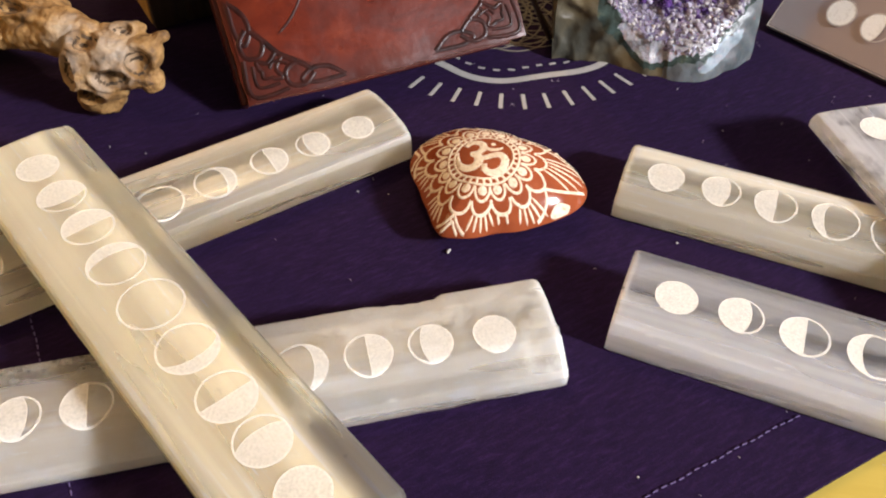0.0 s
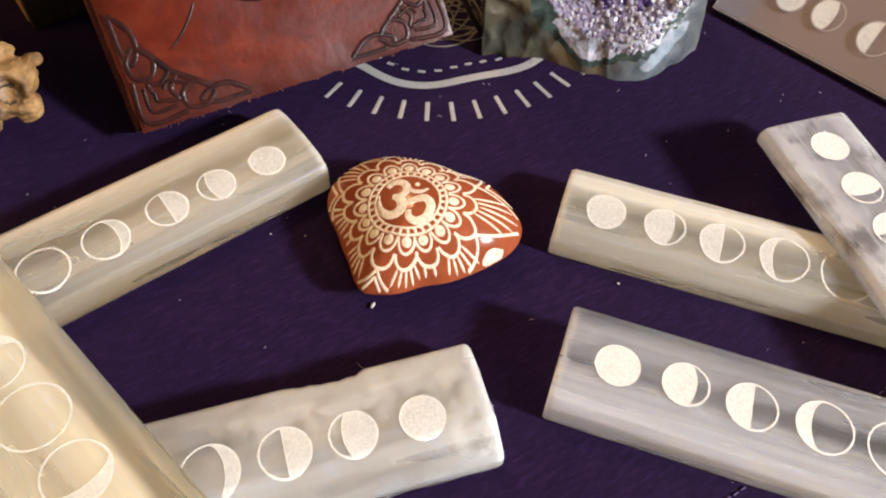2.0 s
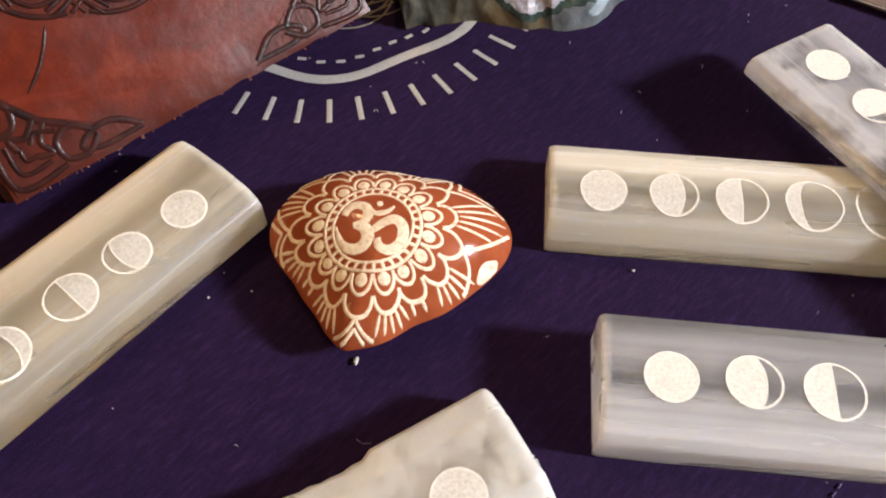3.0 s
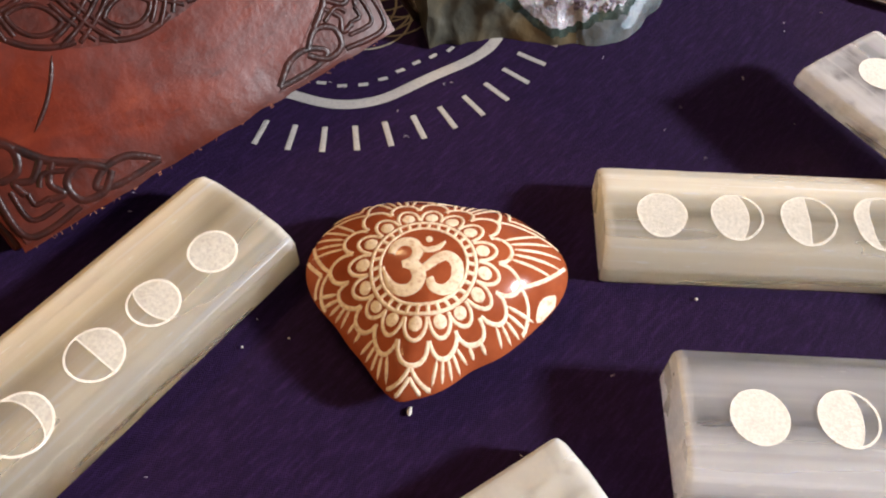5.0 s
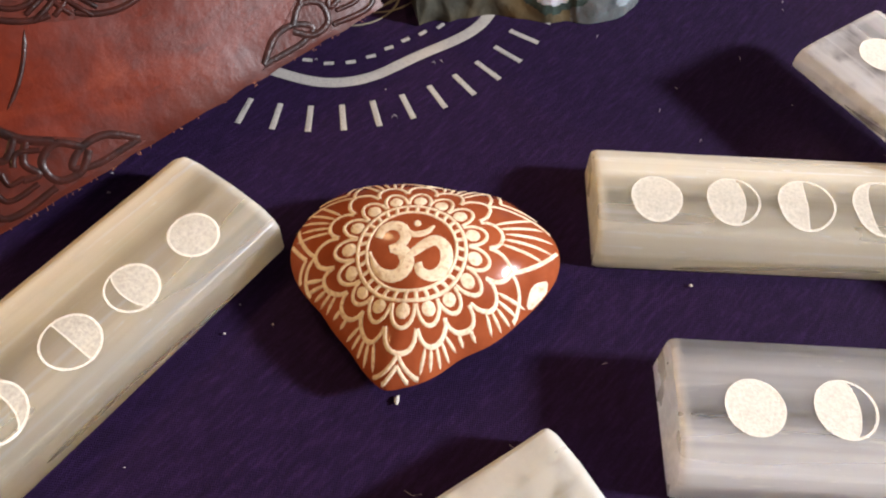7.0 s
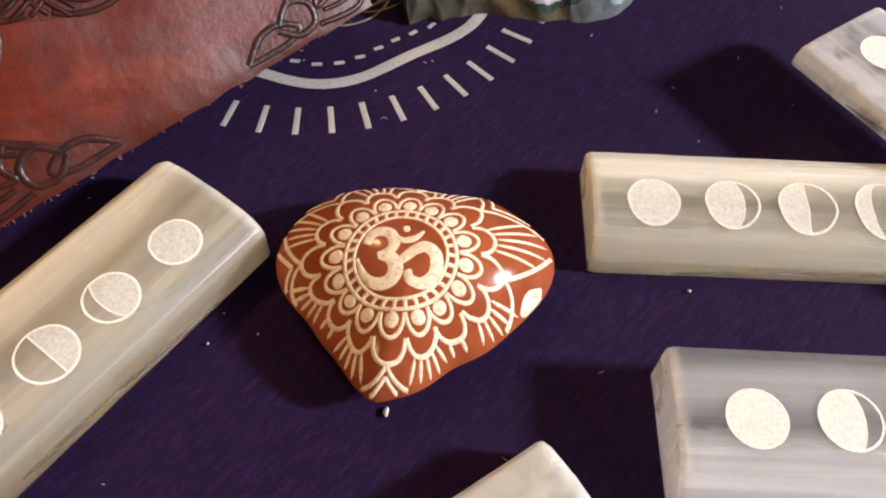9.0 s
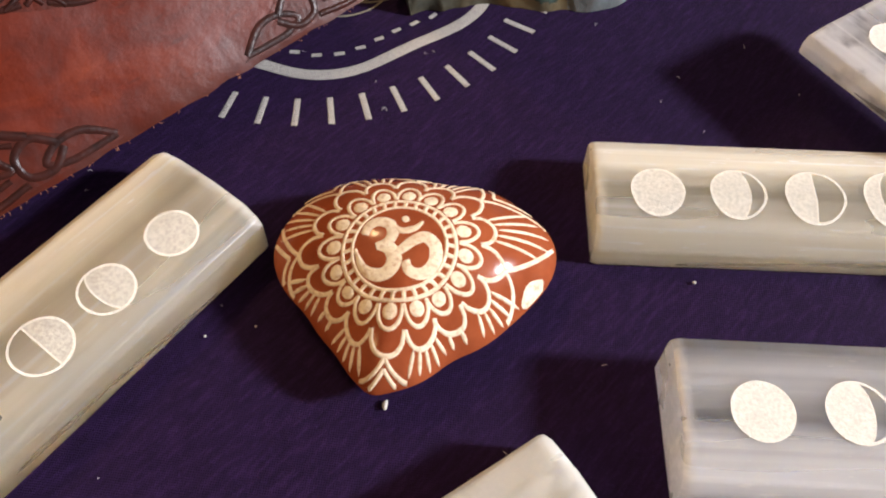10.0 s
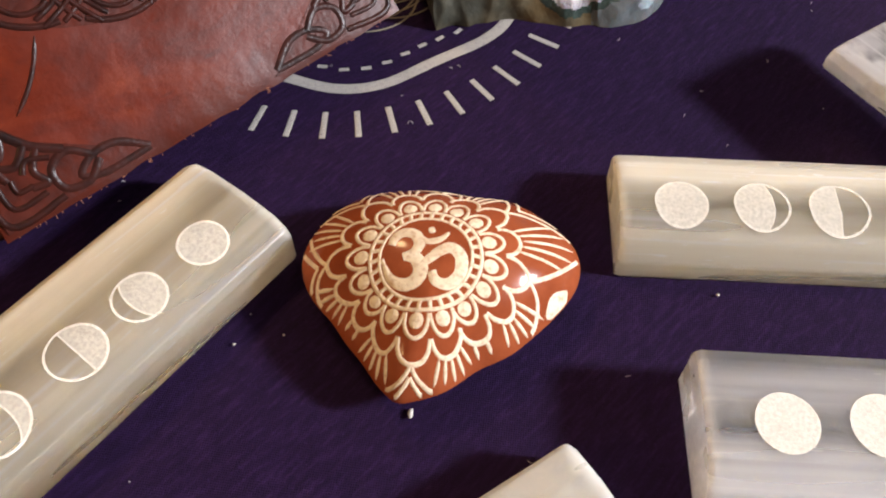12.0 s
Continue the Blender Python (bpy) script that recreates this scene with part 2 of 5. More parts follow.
STONE = material("terracotta_stone", (0.26, 0.060, 0.022), 0.14, Specular_IOR_Level=0.14)
noise_colour(STONE, [(0.3, (0.21, 0.045, 0.016)), (0.7, (0.32, 0.080, 0.030))], 90, detail=7)
bump(STONE, 900, 0.06, 0.0003)
ENGRAVED = material("cream_engraving", (0.78, 0.66, 0.48), 0.75)
second_tone(ENGRAVED, (0.46, 0.24, 0.13), 900, 0.50, 0.72, amount=0.7)
second_tone(ENGRAVED, (0.50, 0.33, 0.20), 120, 0.48, 0.70, amount=0.5)
bump(ENGRAVED, 1500, 0.5, 0.0003)

LEATHER = material("red_brown_leather", (0.27, 0.055, 0.022), 0.38, Specular_IOR_Level=0.34)
noise_colour(LEATHER, [(0.25, (0.038, 0.0048, 0.0025)), (0.48, (0.100, 0.0115, 0.0036)), (0.68, (0.165, 0.026, 0.0080))], 26, (1, 1.4, 1), 8, 0.68, warp=0.8)
second_tone(LEATHER, (0.05, 0.009, 0.007), 160, 0.56, 0.78, amount=0.55)
bump(LEATHER, 1300, 0.12, 0.0003)
second_tone(LEATHER, (0.030, 0.006, 0.005), 420, 0.62, 0.74, (0.25, 1, 1), amount=0.5)
bump(LEATHER, 35, 0.18, 0.002)
bump(LEATHER, 140, 0.14, 0.0012)
rough_noise(LEATHER, 45, 0.24, 0.44)


def burnished_edges(mat, width, height, reach, colour):
    """Antique dye rubbed into the borders of a cover."""
    nt = mat.node_tree
    b = nt.nodes["Principled BSDF"]
    tc, sp, mx, nz = (nt.nodes.new("ShaderNode" + k) for k in ("TexCoord", "SeparateXYZ", "Mix", "TexNoise"))
    mx.data_type = "RGBA"
    nz.inputs["Scale"].default_value, nz.inputs["Detail"].default_value = 70, 6
    nt.links.new(tc.outputs["Object"], sp.inputs[0])
    nt.links.new(tc.outputs["Object"], nz.inputs["Vector"])

    def calc(op, p, q):
        n = nt.nodes.new("ShaderNodeMath")
        n.operation = op
        for i, v in enumerate((p, q)):
            if isinstance(v, (int, float)):
                n.inputs[i].default_value = v
            else:
                nt.links.new(v, n.inputs[i])
        return n.outputs[0]
    x = calc("MINIMUM", sp.outputs["X"], calc("SUBTRACT", width, sp.outputs["X"]))
    y = calc("MINIMUM", sp.outputs["Y"], calc("SUBTRACT", height, sp.outputs["Y"]))
    d = calc("ADD", calc("MINIMUM", x, y), calc("MULTIPLY", calc("SUBTRACT", nz.outputs["Fac"], 0.5), 0.018))
    rp = nt.nodes.new("ShaderNodeMapRange")
    for k, v in (("From Min", 0.0), ("From Max", reach), ("To Min", 0.85), ("To Max", 0.0)):
        rp.inputs[k].default_value = v
    nt.links.new(d, rp.inputs[0])
    nt.links.new(rp.outputs[0], mx.inputs[0])
    nt.links.new(b.inputs["Base Color"].links[0].from_socket, mx.inputs[6])
    mx.inputs[7].default_value = (*colour, 1)
    nt.links.new(mx.outputs[2], b.inputs["Base Color"])


burnished_edges(LEATHER, 0.1259, 0.178, 0.013, (0.045, 0.006, 0.0025))
TOOLED = material("dark_tooled_leather", (0.055, 0.020, 0.014), 0.34, Specular_IOR_Level=0.24)
noise_colour(TOOLED, [(0.3, (0.009, 0.004, 0.004)), (0.7, (0.045, 0.010, 0.007))], 160, detail=6)
bump(TOOLED, 900, 0.3, 0.0004)
STAINED = material("stained_corner_leather", (0.05, 0.008, 0.004), 0.4, Specular_IOR_Level=0.25)
noise_colour(STAINED, [(0.3, (0.030, 0.0045, 0.0025)), (0.7, (0.085, 0.0120, 0.0050))], 130, detail=7)
bump(STAINED, 500, 0.3, 0.0006)
CUT_EDGE = material("raw_leather_edge", (0.33, 0.13, 0.06), 0.85)
noise_colour(CUT_EDGE, [(0.3, (0.22, 0.06, 0.03)), (0.7, (0.42, 0.19, 0.10))], 500, detail=6)
bump(CUT_EDGE, 1200, 0.6, 0.0006)
PAPER = material("deckled_paper", (0.62, 0.54, 0.40), 0.9)
bump(PAPER, 900, 0.6, 0.0006, (0.1, 1, 6))
CORD = material("dark_leather_cord", (0.035, 0.018, 0.012), 0.5)
bump(CORD, 800, 0.4, 0.0005)

ROCK = material("grey_green_rock", (0.22, 0.23, 0.19), 0.35)
noise_colour(ROCK, [(0.25, (0.016, 0.016, 0.012)), (0.5, (0.050, 0.050, 0.038)), (0.7, (0.105, 0.095, 0.068)), (0.85, (0.17, 0.135, 0.070))], 45, detail=9, rough=0.65, warp=0.6)
second_tone(ROCK, (0.17, 0.115, 0.045), 22, 0.44, 0.62, amount=0.7)
bump(ROCK, 160, 0.5, 0.002)
AGATE = material("dark_green_agate", (0.035, 0.05, 0.045), 0.25)
noise_colour(AGATE, [(0.3, (0.014, 0.020, 0.018)), (0.6, (0.05, 0.075, 0.065)), (0.8, (0.20, 0.19, 0.10))], 120, detail=8)
bump(AGATE, 300, 0.5, 0.0015)
BLUE_CHALCEDONY = material("pale_blue_chalcedony", (0.48, 0.54, 0.60), 0.4, Subsurface_Weight=0.3, Subsurface_Scale=0.003)
noise_colour(BLUE_CHALCEDONY, [(0.3, (0.17, 0.21, 0.24)), (0.7, (0.34, 0.38, 0.41))], 260, detail=6)
bump(BLUE_CHALCEDONY, 400, 0.5, 0.001)
OCHRE_RIM = material("ochre_rim", (0.20, 0.145, 0.05), 0.5)
bump(OCHRE_RIM, 500, 0.6, 0.001)
WHITE_QUARTZ = material("white_quartz_band", (0.40, 0.41, 0.45), 0.3, Subsurface_Weight=0.3, Subsurface_Scale=0.003)
noise_colour(WHITE_QUARTZ, [(0.3, (0.24, 0.23, 0.27)), (0.55, (0.44, 0.43, 0.47)), (0.8, (0.66, 0.64, 0.64))], 320, detail=7, rough=0.7)
bump(WHITE_QUARTZ, 700, 0.6, 0.0012)
PALE_AGATE = material("pale_grey_agate", (0.16, 0.18, 0.17), 0.28, Subsurface_Weight=0.2, Subsurface_Scale=0.003)
noise_colour(PALE_AGATE, [(0.3, (0.060, 0.068, 0.072)), (0.55, (0.120, 0.132, 0.138)), (0.8, (0.20, 0.205, 0.195))], 60, detail=8, rough=0.65, warp=0.5)
bump(PALE_AGATE, 260, 0.4, 0.0015)
DRUSE = material("white_quartz_druse", (0.68, 0.64, 0.66), 0.25, Subsurface_Weight=0.3, Subsurface_Scale=0.003)
noise_colour(DRUSE, [(0.3, (0.07, 0.045, 0.10)), (0.55, (0.20, 0.16, 0.23)), (0.8, (0.42, 0.39, 0.40))], 260, detail=6)
bump(DRUSE, 500, 0.9, 0.002)
DEEP = material("deep_amethyst_bed", (0.03, 0.014, 0.05), 0.3)
bump(DEEP, 400, 0.9, 0.002)


def crystal_mat(name, base, clear):
    m = material(name, base, 0.08, Transmission_Weight=clear, IOR=1.54)
    nt = m.node_tree
    oi, hs = nt.nodes.new("ShaderNodeObjectInfo"), nt.nodes.new("ShaderNodeHueSaturation")
    mr = nt.nodes.new("ShaderNodeMapRange")
    mr.inputs["To Min"].default_value, mr.inputs["To Max"].default_value = 0.45, 1.7
    nt.links.new(oi.outputs["Random"], mr.inputs[0])
    nt.links.new(mr.outputs[0], hs.inputs["Value"])
    hs.inputs["Color"].default_value = (*base, 1)
    nt.links.new(hs.outputs[0], nt.nodes["Principled BSDF"].inputs["Base Color"])
    bump(m, 500, 0.15, 0.0005)
    return m


VIOLET = crystal_mat("violet_crystal", (0.095, 0.042, 0.185), 0.5)
DARK_VIOLET = crystal_mat("dark_violet_crystal", (0.022, 0.012, 0.042), 0.25)
PALE_CRYSTAL = crystal_mat("pale_crystal", (0.44, 0.39, 0.46), 0.35)
AMBER = material("amber_crystal", (0.50, 0.30, 0.07), 0.15)

BONE = material("weathered_bone", (0.62, 0.47, 0.28), 0.75)
# The orange carries warm lamplight in the colour; brown and grey tones are weathering.
noise_colour(BONE, [(0.34, (0.05, 0.024, 0.008)), (0.43, (0.20, 0.098, 0.026)), (0.55, (0.36, 0.205, 0.070)), (0.72, (0.50, 0.35, 0.18))], 55, detail=9, rough=0.7, warp=0.8)
second_tone(BONE, (0.10, 0.06, 0.035), 130, 0.60, 0.74, amount=0.7)
second_tone(BONE, (0.46, 0.41, 0.34), 28, 0.46, 0.60, amount=0.65)
bump(BONE, 180, 0.9, 0.002)
bump(BONE, 600, 0.6, 0.001)
# Brown-black colour that stands in for shade inside the bone's sockets.
SOCKET = material("shaded_socket", (0.13, 0.085, 0.05), 0.9)
noise_colour(SOCKET, [(0.3, (0.020, 0.012, 0.007)), (0.7, (0.12, 0.075, 0.040))], 300, detail=6)
bump(SOCKET, 500, 0.8, 0.0015)

# Golden wood for the box sides; the lamplight on them is in the colour.
LIT_WOOD = material("golden_lit_wood", (0.50, 0.30, 0.09), 0.5)
noise_colour(LIT_WOOD, [(0.3, (0.40, 0.22, 0.055)), (0.7, (0.58, 0.37, 0.12))], 40, (6, 6, 0.5), 6, warp=0.4)
bump(LIT_WOOD, 200, 0.2, 0.001, (4, 4, 0.3))
DARK_WOOD = material("black_brown_wood", (0.022, 0.014, 0.009), 0.5)
noise_colour(DARK_WOOD, [(0.3, (0.012, 0.008, 0.006)), (0.7, (0.045, 0.028, 0.016))], 60, (5, 5, 0.5), 6)
bump(DARK_WOOD, 200, 0.25, 0.001, (4, 4, 0.3))
RED_WOOD = material("warm_brown_wood", (0.30, 0.12, 0.045), 0.4)
noise_colour(RED_WOOD, [(0.3, (0.30, 0.105, 0.032)), (0.7, (0.50, 0.22, 0.075))], 30, (1, 1, 9), 7, warp=0.5)
bump(RED_WOOD, 150, 0.15, 0.001, (1, 1, 8))
PLATE = material("polished_smoky_plate", (0.62, 0.53, 0.53), 0.16, 0.70)
second_tone(PLATE, (0.56, 0.46, 0.38), 20, 0.40, 0.7, amount=0.5)
PLATE_EDGE = material("clear_plate_edge", (0.62, 0.56, 0.52), 0.2, Transmission_Weight=0.4)
TEAL = material("teal_panel", (0.05, 0.13, 0.12), 0.4)
second_tone(TEAL, (0.12, 0.22, 0.18), 60, 0.45, 0.65)
BRONZE = material("aged_bronze", (0.16, 0.11, 0.05), 0.45, 0.7)
bump(BRONZE, 250, 0.4, 0.001)
GREY_CARD = material("grey_paper", (0.34, 0.32, 0.29), 0.85)
second_tone(GREY_CARD, (0.22, 0.20, 0.19), 200, 0.45, 0.65)
WALL = material("beige_plaster", (0.26, 0.21, 0.155), 0.9)
second_tone(WALL, (0.22, 0.17, 0.125), 3, 0.4, 0.7)
bump(WALL, 60, 0.2, 0.003)
CEILING = material("white_ceiling", (0.40, 0.36, 0.32), 0.9)
bump(CEILING, 50, 0.2, 0.003)
FLOOR = material("brown_floor", (0.12, 0.07, 0.04), 0.5)
second_tone(FLOOR, (0.13, 0.07, 0.04), 4, 0.4, 0.7, (0.4, 5, 1))
LINT = material("pale_lint", (0.50, 0.46, 0.48), 0.9)
CRUMB = material("pale_chip", (0.50, 0.47, 0.43), 0.7)
bump(CRUMB, 900, 0.5, 0.0005)

# ---- mesh helpers ----


def mesh_of(name, bm, mats, smooth=None):
    me = bpy.data.meshes.new(name)
    bm.normal_update()
    bm.to_mesh(me)
    bm.free()
    for m in mats if isinstance(mats, (list, tuple)) else [mats]:
        me.materials.append(m)
    if smooth:
        me.polygons.foreach_set("use_smooth", [True] * len(me.polygons))
        me.set_sharp_from_angle(angle=radians(smooth))
    return me


def part(name, bm, mats, parent=None, label="", smooth=None, m=None):
    """Links a bmesh as one mesh object, under a thing or a part."""
    ob = new(name, mesh_of(name, bm, mats, smooth))
    ob.parent = parent
    if m is not None:
        ob.matrix_local = m
    return tagged(ob, label)


def thing(name, m, label, category, group="", kind=""):
    ob = new(name)
    ob.empty_display_size = 0.02
    ob.matrix_world = m
    return tagged(ob, label, category, group, kind)


def box(bm, lo, hi, bevel=0.0):
    v = [bm.verts.new((x, y, z)) for x in (lo[0], hi[0]) for y in (lo[1], hi[1]) for z in (lo[2], hi[2])]
    fs = [bm.faces.new([v[i] for i in q]) for q in ((0, 1, 3, 2), (4, 6, 7, 5), (0, 4, 5, 1), (2, 3, 7, 6), (0, 2, 6, 4), (1, 5, 7, 3))]
    if bevel:
        es = list({e for f in fs for e in f.edges})
        bmesh.ops.bevel(bm, geom=es, offset=bevel, segments=2, profile=0.5, affect="EDGES")
    return bm


def box_bm(lo, hi, bevel=0.0):
    return box(bmesh.new(), lo, hi, bevel)


def plan_frame(origin, along, z=0.0):
    """A frame whose x runs along a direction of the plan; y to its left."""
    a = Vector((along[0], along[1], 0)).normalized()
    m = Matrix((a, Vector((-a.y, a.x, 0)), Vector((0, 0, 1)))).transposed().to_4x4()
    m.translation = (origin[0], origin[1], z)
    return m


def smooth_line(pts, steps=8, closed=False):
    """A Catmull-Rom line through 2D points."""
    n, out = len(pts), []
    for i in range(n if closed else n - 1):
        p = [pts[(i + k) % n] if closed else pts[min(max(i + k, 0), n - 1)] for k in (-1, 0, 1, 2)]
        for s in range(steps):
            t = s / steps
            out.append(tuple(0.5 * (2 * p[1][a] + (p[2][a] - p[0][a]) * t + (2 * p[0][a] - 5 * p[1][a] + 4 * p[2][a] - p[3][a]) * t * t
                                    + (3 * p[1][a] - p[0][a] - 3 * p[2][a] + p[3][a]) * t ** 3) for a in (0, 1)))
    if not closed:
        out.append(tuple(pts[-1]))
    return out


def cord(bm, pts, width, lift, surf, closed=False, taper=False, weave_k=0.0):
    """A raised band along 2D points, laid on surf(x, y) -> place, normal. width may be a function of 0..1."""
    n, rows = len(pts), []
    for i, (x, y) in enumerate(pts):
        a = pts[(i - 1) % n] if closed else pts[max(i - 1, 0)]
        b = pts[(i + 1) % n] if closed else pts[min(i + 1, n - 1)]
        dx, dy = b[0] - a[0], b[1] - a[1]
        d = math.hypot(dx, dy) or 1e-9
        nx, ny = -dy / d, dx / d
        t = i / max(n - 1, 1)
        w = width(t) if callable(width) else width
        if taper:
            w *= max(0.12, min(1, 5 * t, 5 * (1 - t)))
        up = lift * (1 + weave_k * math.sin(i * 1.7))
        row = []
        for s, h in ((-0.5, -0.15), (-0.34, 0.75), (0, 1.0), (0.34, 0.75), (0.5, -0.15)):
            p, nn = surf(x + nx * w * s, y + ny * w * s)
            row.append(bm.verts.new(p + nn * (up * h)))
        rows.append(row)
    for i in range(n if closed else n - 1):
        r, q = rows[i], rows[(i + 1) % n]
        for k in range(4):
            bm.faces.new((r[k], q[k], q[k + 1], r[k + 1]))
    return bm


def flat(x, y):
    return Vector((x, y, 0)), Vector((0, 0, 1))


def tube(bm, pts, radius, sides=8):
    """A round tube along 3D points."""
    rows = []
    for i, p in enumerate(pts):
        d = (Vector(pts[min(i + 1, len(pts) - 1)]) - Vector(pts[max(i - 1, 0)])).normalized()
        s = d.cross(Vector((0, 0, 1)) if abs(d.z) < 0.95 else Vector((1, 0, 0))).normalized()
        u = s.cross(d)
        r = radius(i / (len(pts) - 1)) if callable(radius) else radius
        rows.append([bm.verts.new(Vector(p) + (s * math.cos(k * math.tau / sides) + u * math.sin(k * math.tau / sides)) * r) for k in range(sides)])
    for a, b in zip(rows, rows[1:]):
        for k in range(sides):
            bm.faces.new((a[k], a[(k + 1) % sides], b[(k + 1) % sides], b[k]))
    bm.faces.new(rows[0][::-1])
    bm.faces.new(rows[-1])
    return bm


# ---- the room ----
def wall(name, lo, hi, mat, label):
    return tagged(part(name, box_bm(lo, hi), mat), label, "wall", kind="structure")


wall("floor", (-2.6, -2.4, -0.80), (2.6, 2.6, -0.75), FLOOR, "brown wooden floor of the room")
wall("ceiling", (-2.6, -2.4, 1.80), (2.6, 2.6, 1.85), CEILING, "plain off-white ceiling of the room")
wall("wall_north", (-2.7, 2.6, -0.8), (2.7, 2.7, 1.85), WALL, "plain beige plastered wall")
wall("wall_south", (-2.7, -2.5, -0.8), (2.7, -2.4, 1.85), WALL, "plain beige plastered wall")
wall("wall_west", (-2.7, -2.4, -0.8), (-2.6, 2.6, 1.85), WALL, "plain beige plastered wall")
bm = bmesh.new()
for lo, hi in (((2.6, -2.4, -0.8), (2.7, -0.92, 1.85)), ((2.6, -0.28, -0.8), (2.7, 2.6, 1.85)), ((2.6, -0.92, -0.8), (2.7, -0.28, 1.08)), ((2.6, -0.92, 1.76), (2.7, -0.28, 1.85))):
    box(bm, lo, hi)
tagged(part("wall_east", bm, WALL), "plain beige plastered wall with a small window opening", "wall", kind="structure")

# ---- the table and its cloth ----
table = thing("table", pose(0.05, 0.35, 0), "ochre yellow painted wooden table under a cloth", "table")
part("tabletop", box_bm((-0.55, -0.45, -0.034), (0.55, 0.45, -0.0022), 0.003), TABLE, table)
for sx in (-0.5, 0.5):
    for sy in (-0.4, 0.4):
        part("leg", box_bm((sx - 0.025, sy - 0.025, -0.75), (sx + 0.025, sy + 0.025, -0.034), 0.003), TABLE, table)

CENTRE, HALF = (0.0073, 0.4202), 0.264
SPIN = math.atan2(0.582, 0.813)
cloth = thing("altar_cloth", pose(CENTRE[0], CENTRE[1], 0, 0, 0, math.degrees(SPIN)), "deep purple woven cotton altar cloth with silver-white printed sun ring", "cloth")


def cloth_z(x, y):
    """Gentle rumples, in the cloth's own frame; flat near the ring and the middle."""
    return 0.0004 * noise.noise((x * 22, y * 22, 3)) + 0.0002 * noise.noise((x * 70, y * 70, 7))


def on_cloth(x, y):
    return Vector((x, y, cloth_z(x, y))), Vector((0, 0, 1))


bm = bmesh.new()
N = 140
vs = [[bm.verts.new((HALF * (2 * i / N - 1), HALF * (2 * j / N - 1), cloth_z(HALF * (2 * i / N - 1), HALF * (2 * j / N - 1)))) for j in range(N + 1)] for i in range(N + 1)]
for i in range(N):
    for j in range(N):
        bm.faces.new((vs[i][j], vs[i + 1][j], vs[i + 1][j + 1], vs[i][j + 1]))
rim = [e for e in bm.edges if e.is_boundary]
got = bmesh.ops.extrude_edge_only(bm, edges=rim)
for v in got["geom"]:
    if isinstance(v, bmesh.types.BMVert):
        v.co.z = -0.002
part("fabric", bm, CLOTH, cloth, smooth=40)


def polar(r, deg):
    a = radians(deg) - SPIN
    return r * math.cos(a), r * math.sin(a)


def ring_r(deg):
    """The wavy sun line round the cloth's middle."""
    return 0.0608 + 0.0019 * math.cos(radians((deg + 94) * 360 / 51.4))


bm = bmesh.new()
cord(bm, [polar(ring_r(d), d) for d in range(0, 360, 2)], 0.0042, 0.00012, on_cloth, closed=True)
part("sun_ring", bm, PRINT, cloth, "silver-white printed wavy ring")
for k in range(48):
    d = -117.3 + k * 7.44
    if d > 240:
        break
    bm = cord(bmesh.new(), [polar(0.0722 + 0.0106 * s / 5, d) for s in range(6)], 0.0019, 0.00012, on_cloth)
    part("sun_ray", bm, PRINT, cloth)
for k in range(49):
    d = -105.6 + k * 7.35
    bm = cord(bmesh.new(), [polar(ring_r(d) - 0.0085, d + s) for s in (-1.7, -0.8, 0, 0.8, 1.7)], 0.0015, 0.0001, on_cloth)
    part("sun_dot", bm, PRINT, cloth)
for k in range(12):
    for rr, off in ((0.027, 0.021), (0.034, 0.012)):
        cx, cy = polar(off, k * 30 + 12)
        bm = cord(bmesh.new(), [(cx + rr * 0.62 * math.cos(a * math.tau / 48), cy + rr * 0.62 * math.sin(a * math.tau / 48)) for a in range(48)], 0.0008, 0.0001 + k * 0.000004, on_cloth, closed=True)
        part("web_circle", bm, WEB, cloth)

# hem: the raised fold and its row of stitches
for k in range(4):
    m = pose(0, 0, 0, 0, 0, 90 * k)
    bm = bmesh.new()
    for s in range(176):
        x = -HALF + 0.006 + s * 0.003
        if abs(x) < HALF - 0.018:
            y = -HALF + 0.0205 + 0.0002 * math.sin(s * 1.3)
            cord(bm, [(x - 0.0009, y), (x, y + 0.00005), (x + 0.0009, y)], 0.00045, 0.00025, flat)
    ob = part("hem_stitching", bm, THREAD, cloth, "row of violet thread stitches", m=m @ pose(0, 0, 0.0003))

# ---- selenite bars ----
AT = (0.0170, 0.0372, 0.0565, 0.0770, 0.0975, 0.1180, 0.1385, 0.1578, 0.1780)
RADII = (0.0068, 0.0071, 0.0076, 0.0083, 0.0089, 0.0083, 0.0076, 0.0071, 0.0068)
PHASE = (None, 0.42, 0.0, -0.48, 1, -0.48, 0.0, 0.42, None)


def profile_z(profile, y):
    for (y0, z0), (y1, z1) in zip(profile, profile[1:]):
        if y0 <= y <= y1 and y1 > y0:
            return z0 + (z1 - z0) * (y - y0) / (y1 - y0)
    return profile[-1][1]


def round_profile(pts, width, height):
    """A bar's top outline, front foot to back foot, with softened corners."""
    raw = [(y * width, z * height) for y, z in pts]
    out = [raw[0]]
    for a, b, c in zip(raw, raw[1:], raw[2:]):
        for t in (0.15, 0.07):
            out.append((b[0] + (a[0] - b[0]) * t, b[1] + (a[1] - b[1]) * t))
        out.append((b[0] + (a[0] + c[0] - 2 * b[0]) * 0.03, b[1] + (a[1] + c[1] - 2 * b[1]) * 0.03))
        for t in (0.07, 0.15):
            out.append((b[0] + (c[0] - b[0]) * t, b[1] + (c[1] - b[1]) * t))
    return out + [raw[-1]]


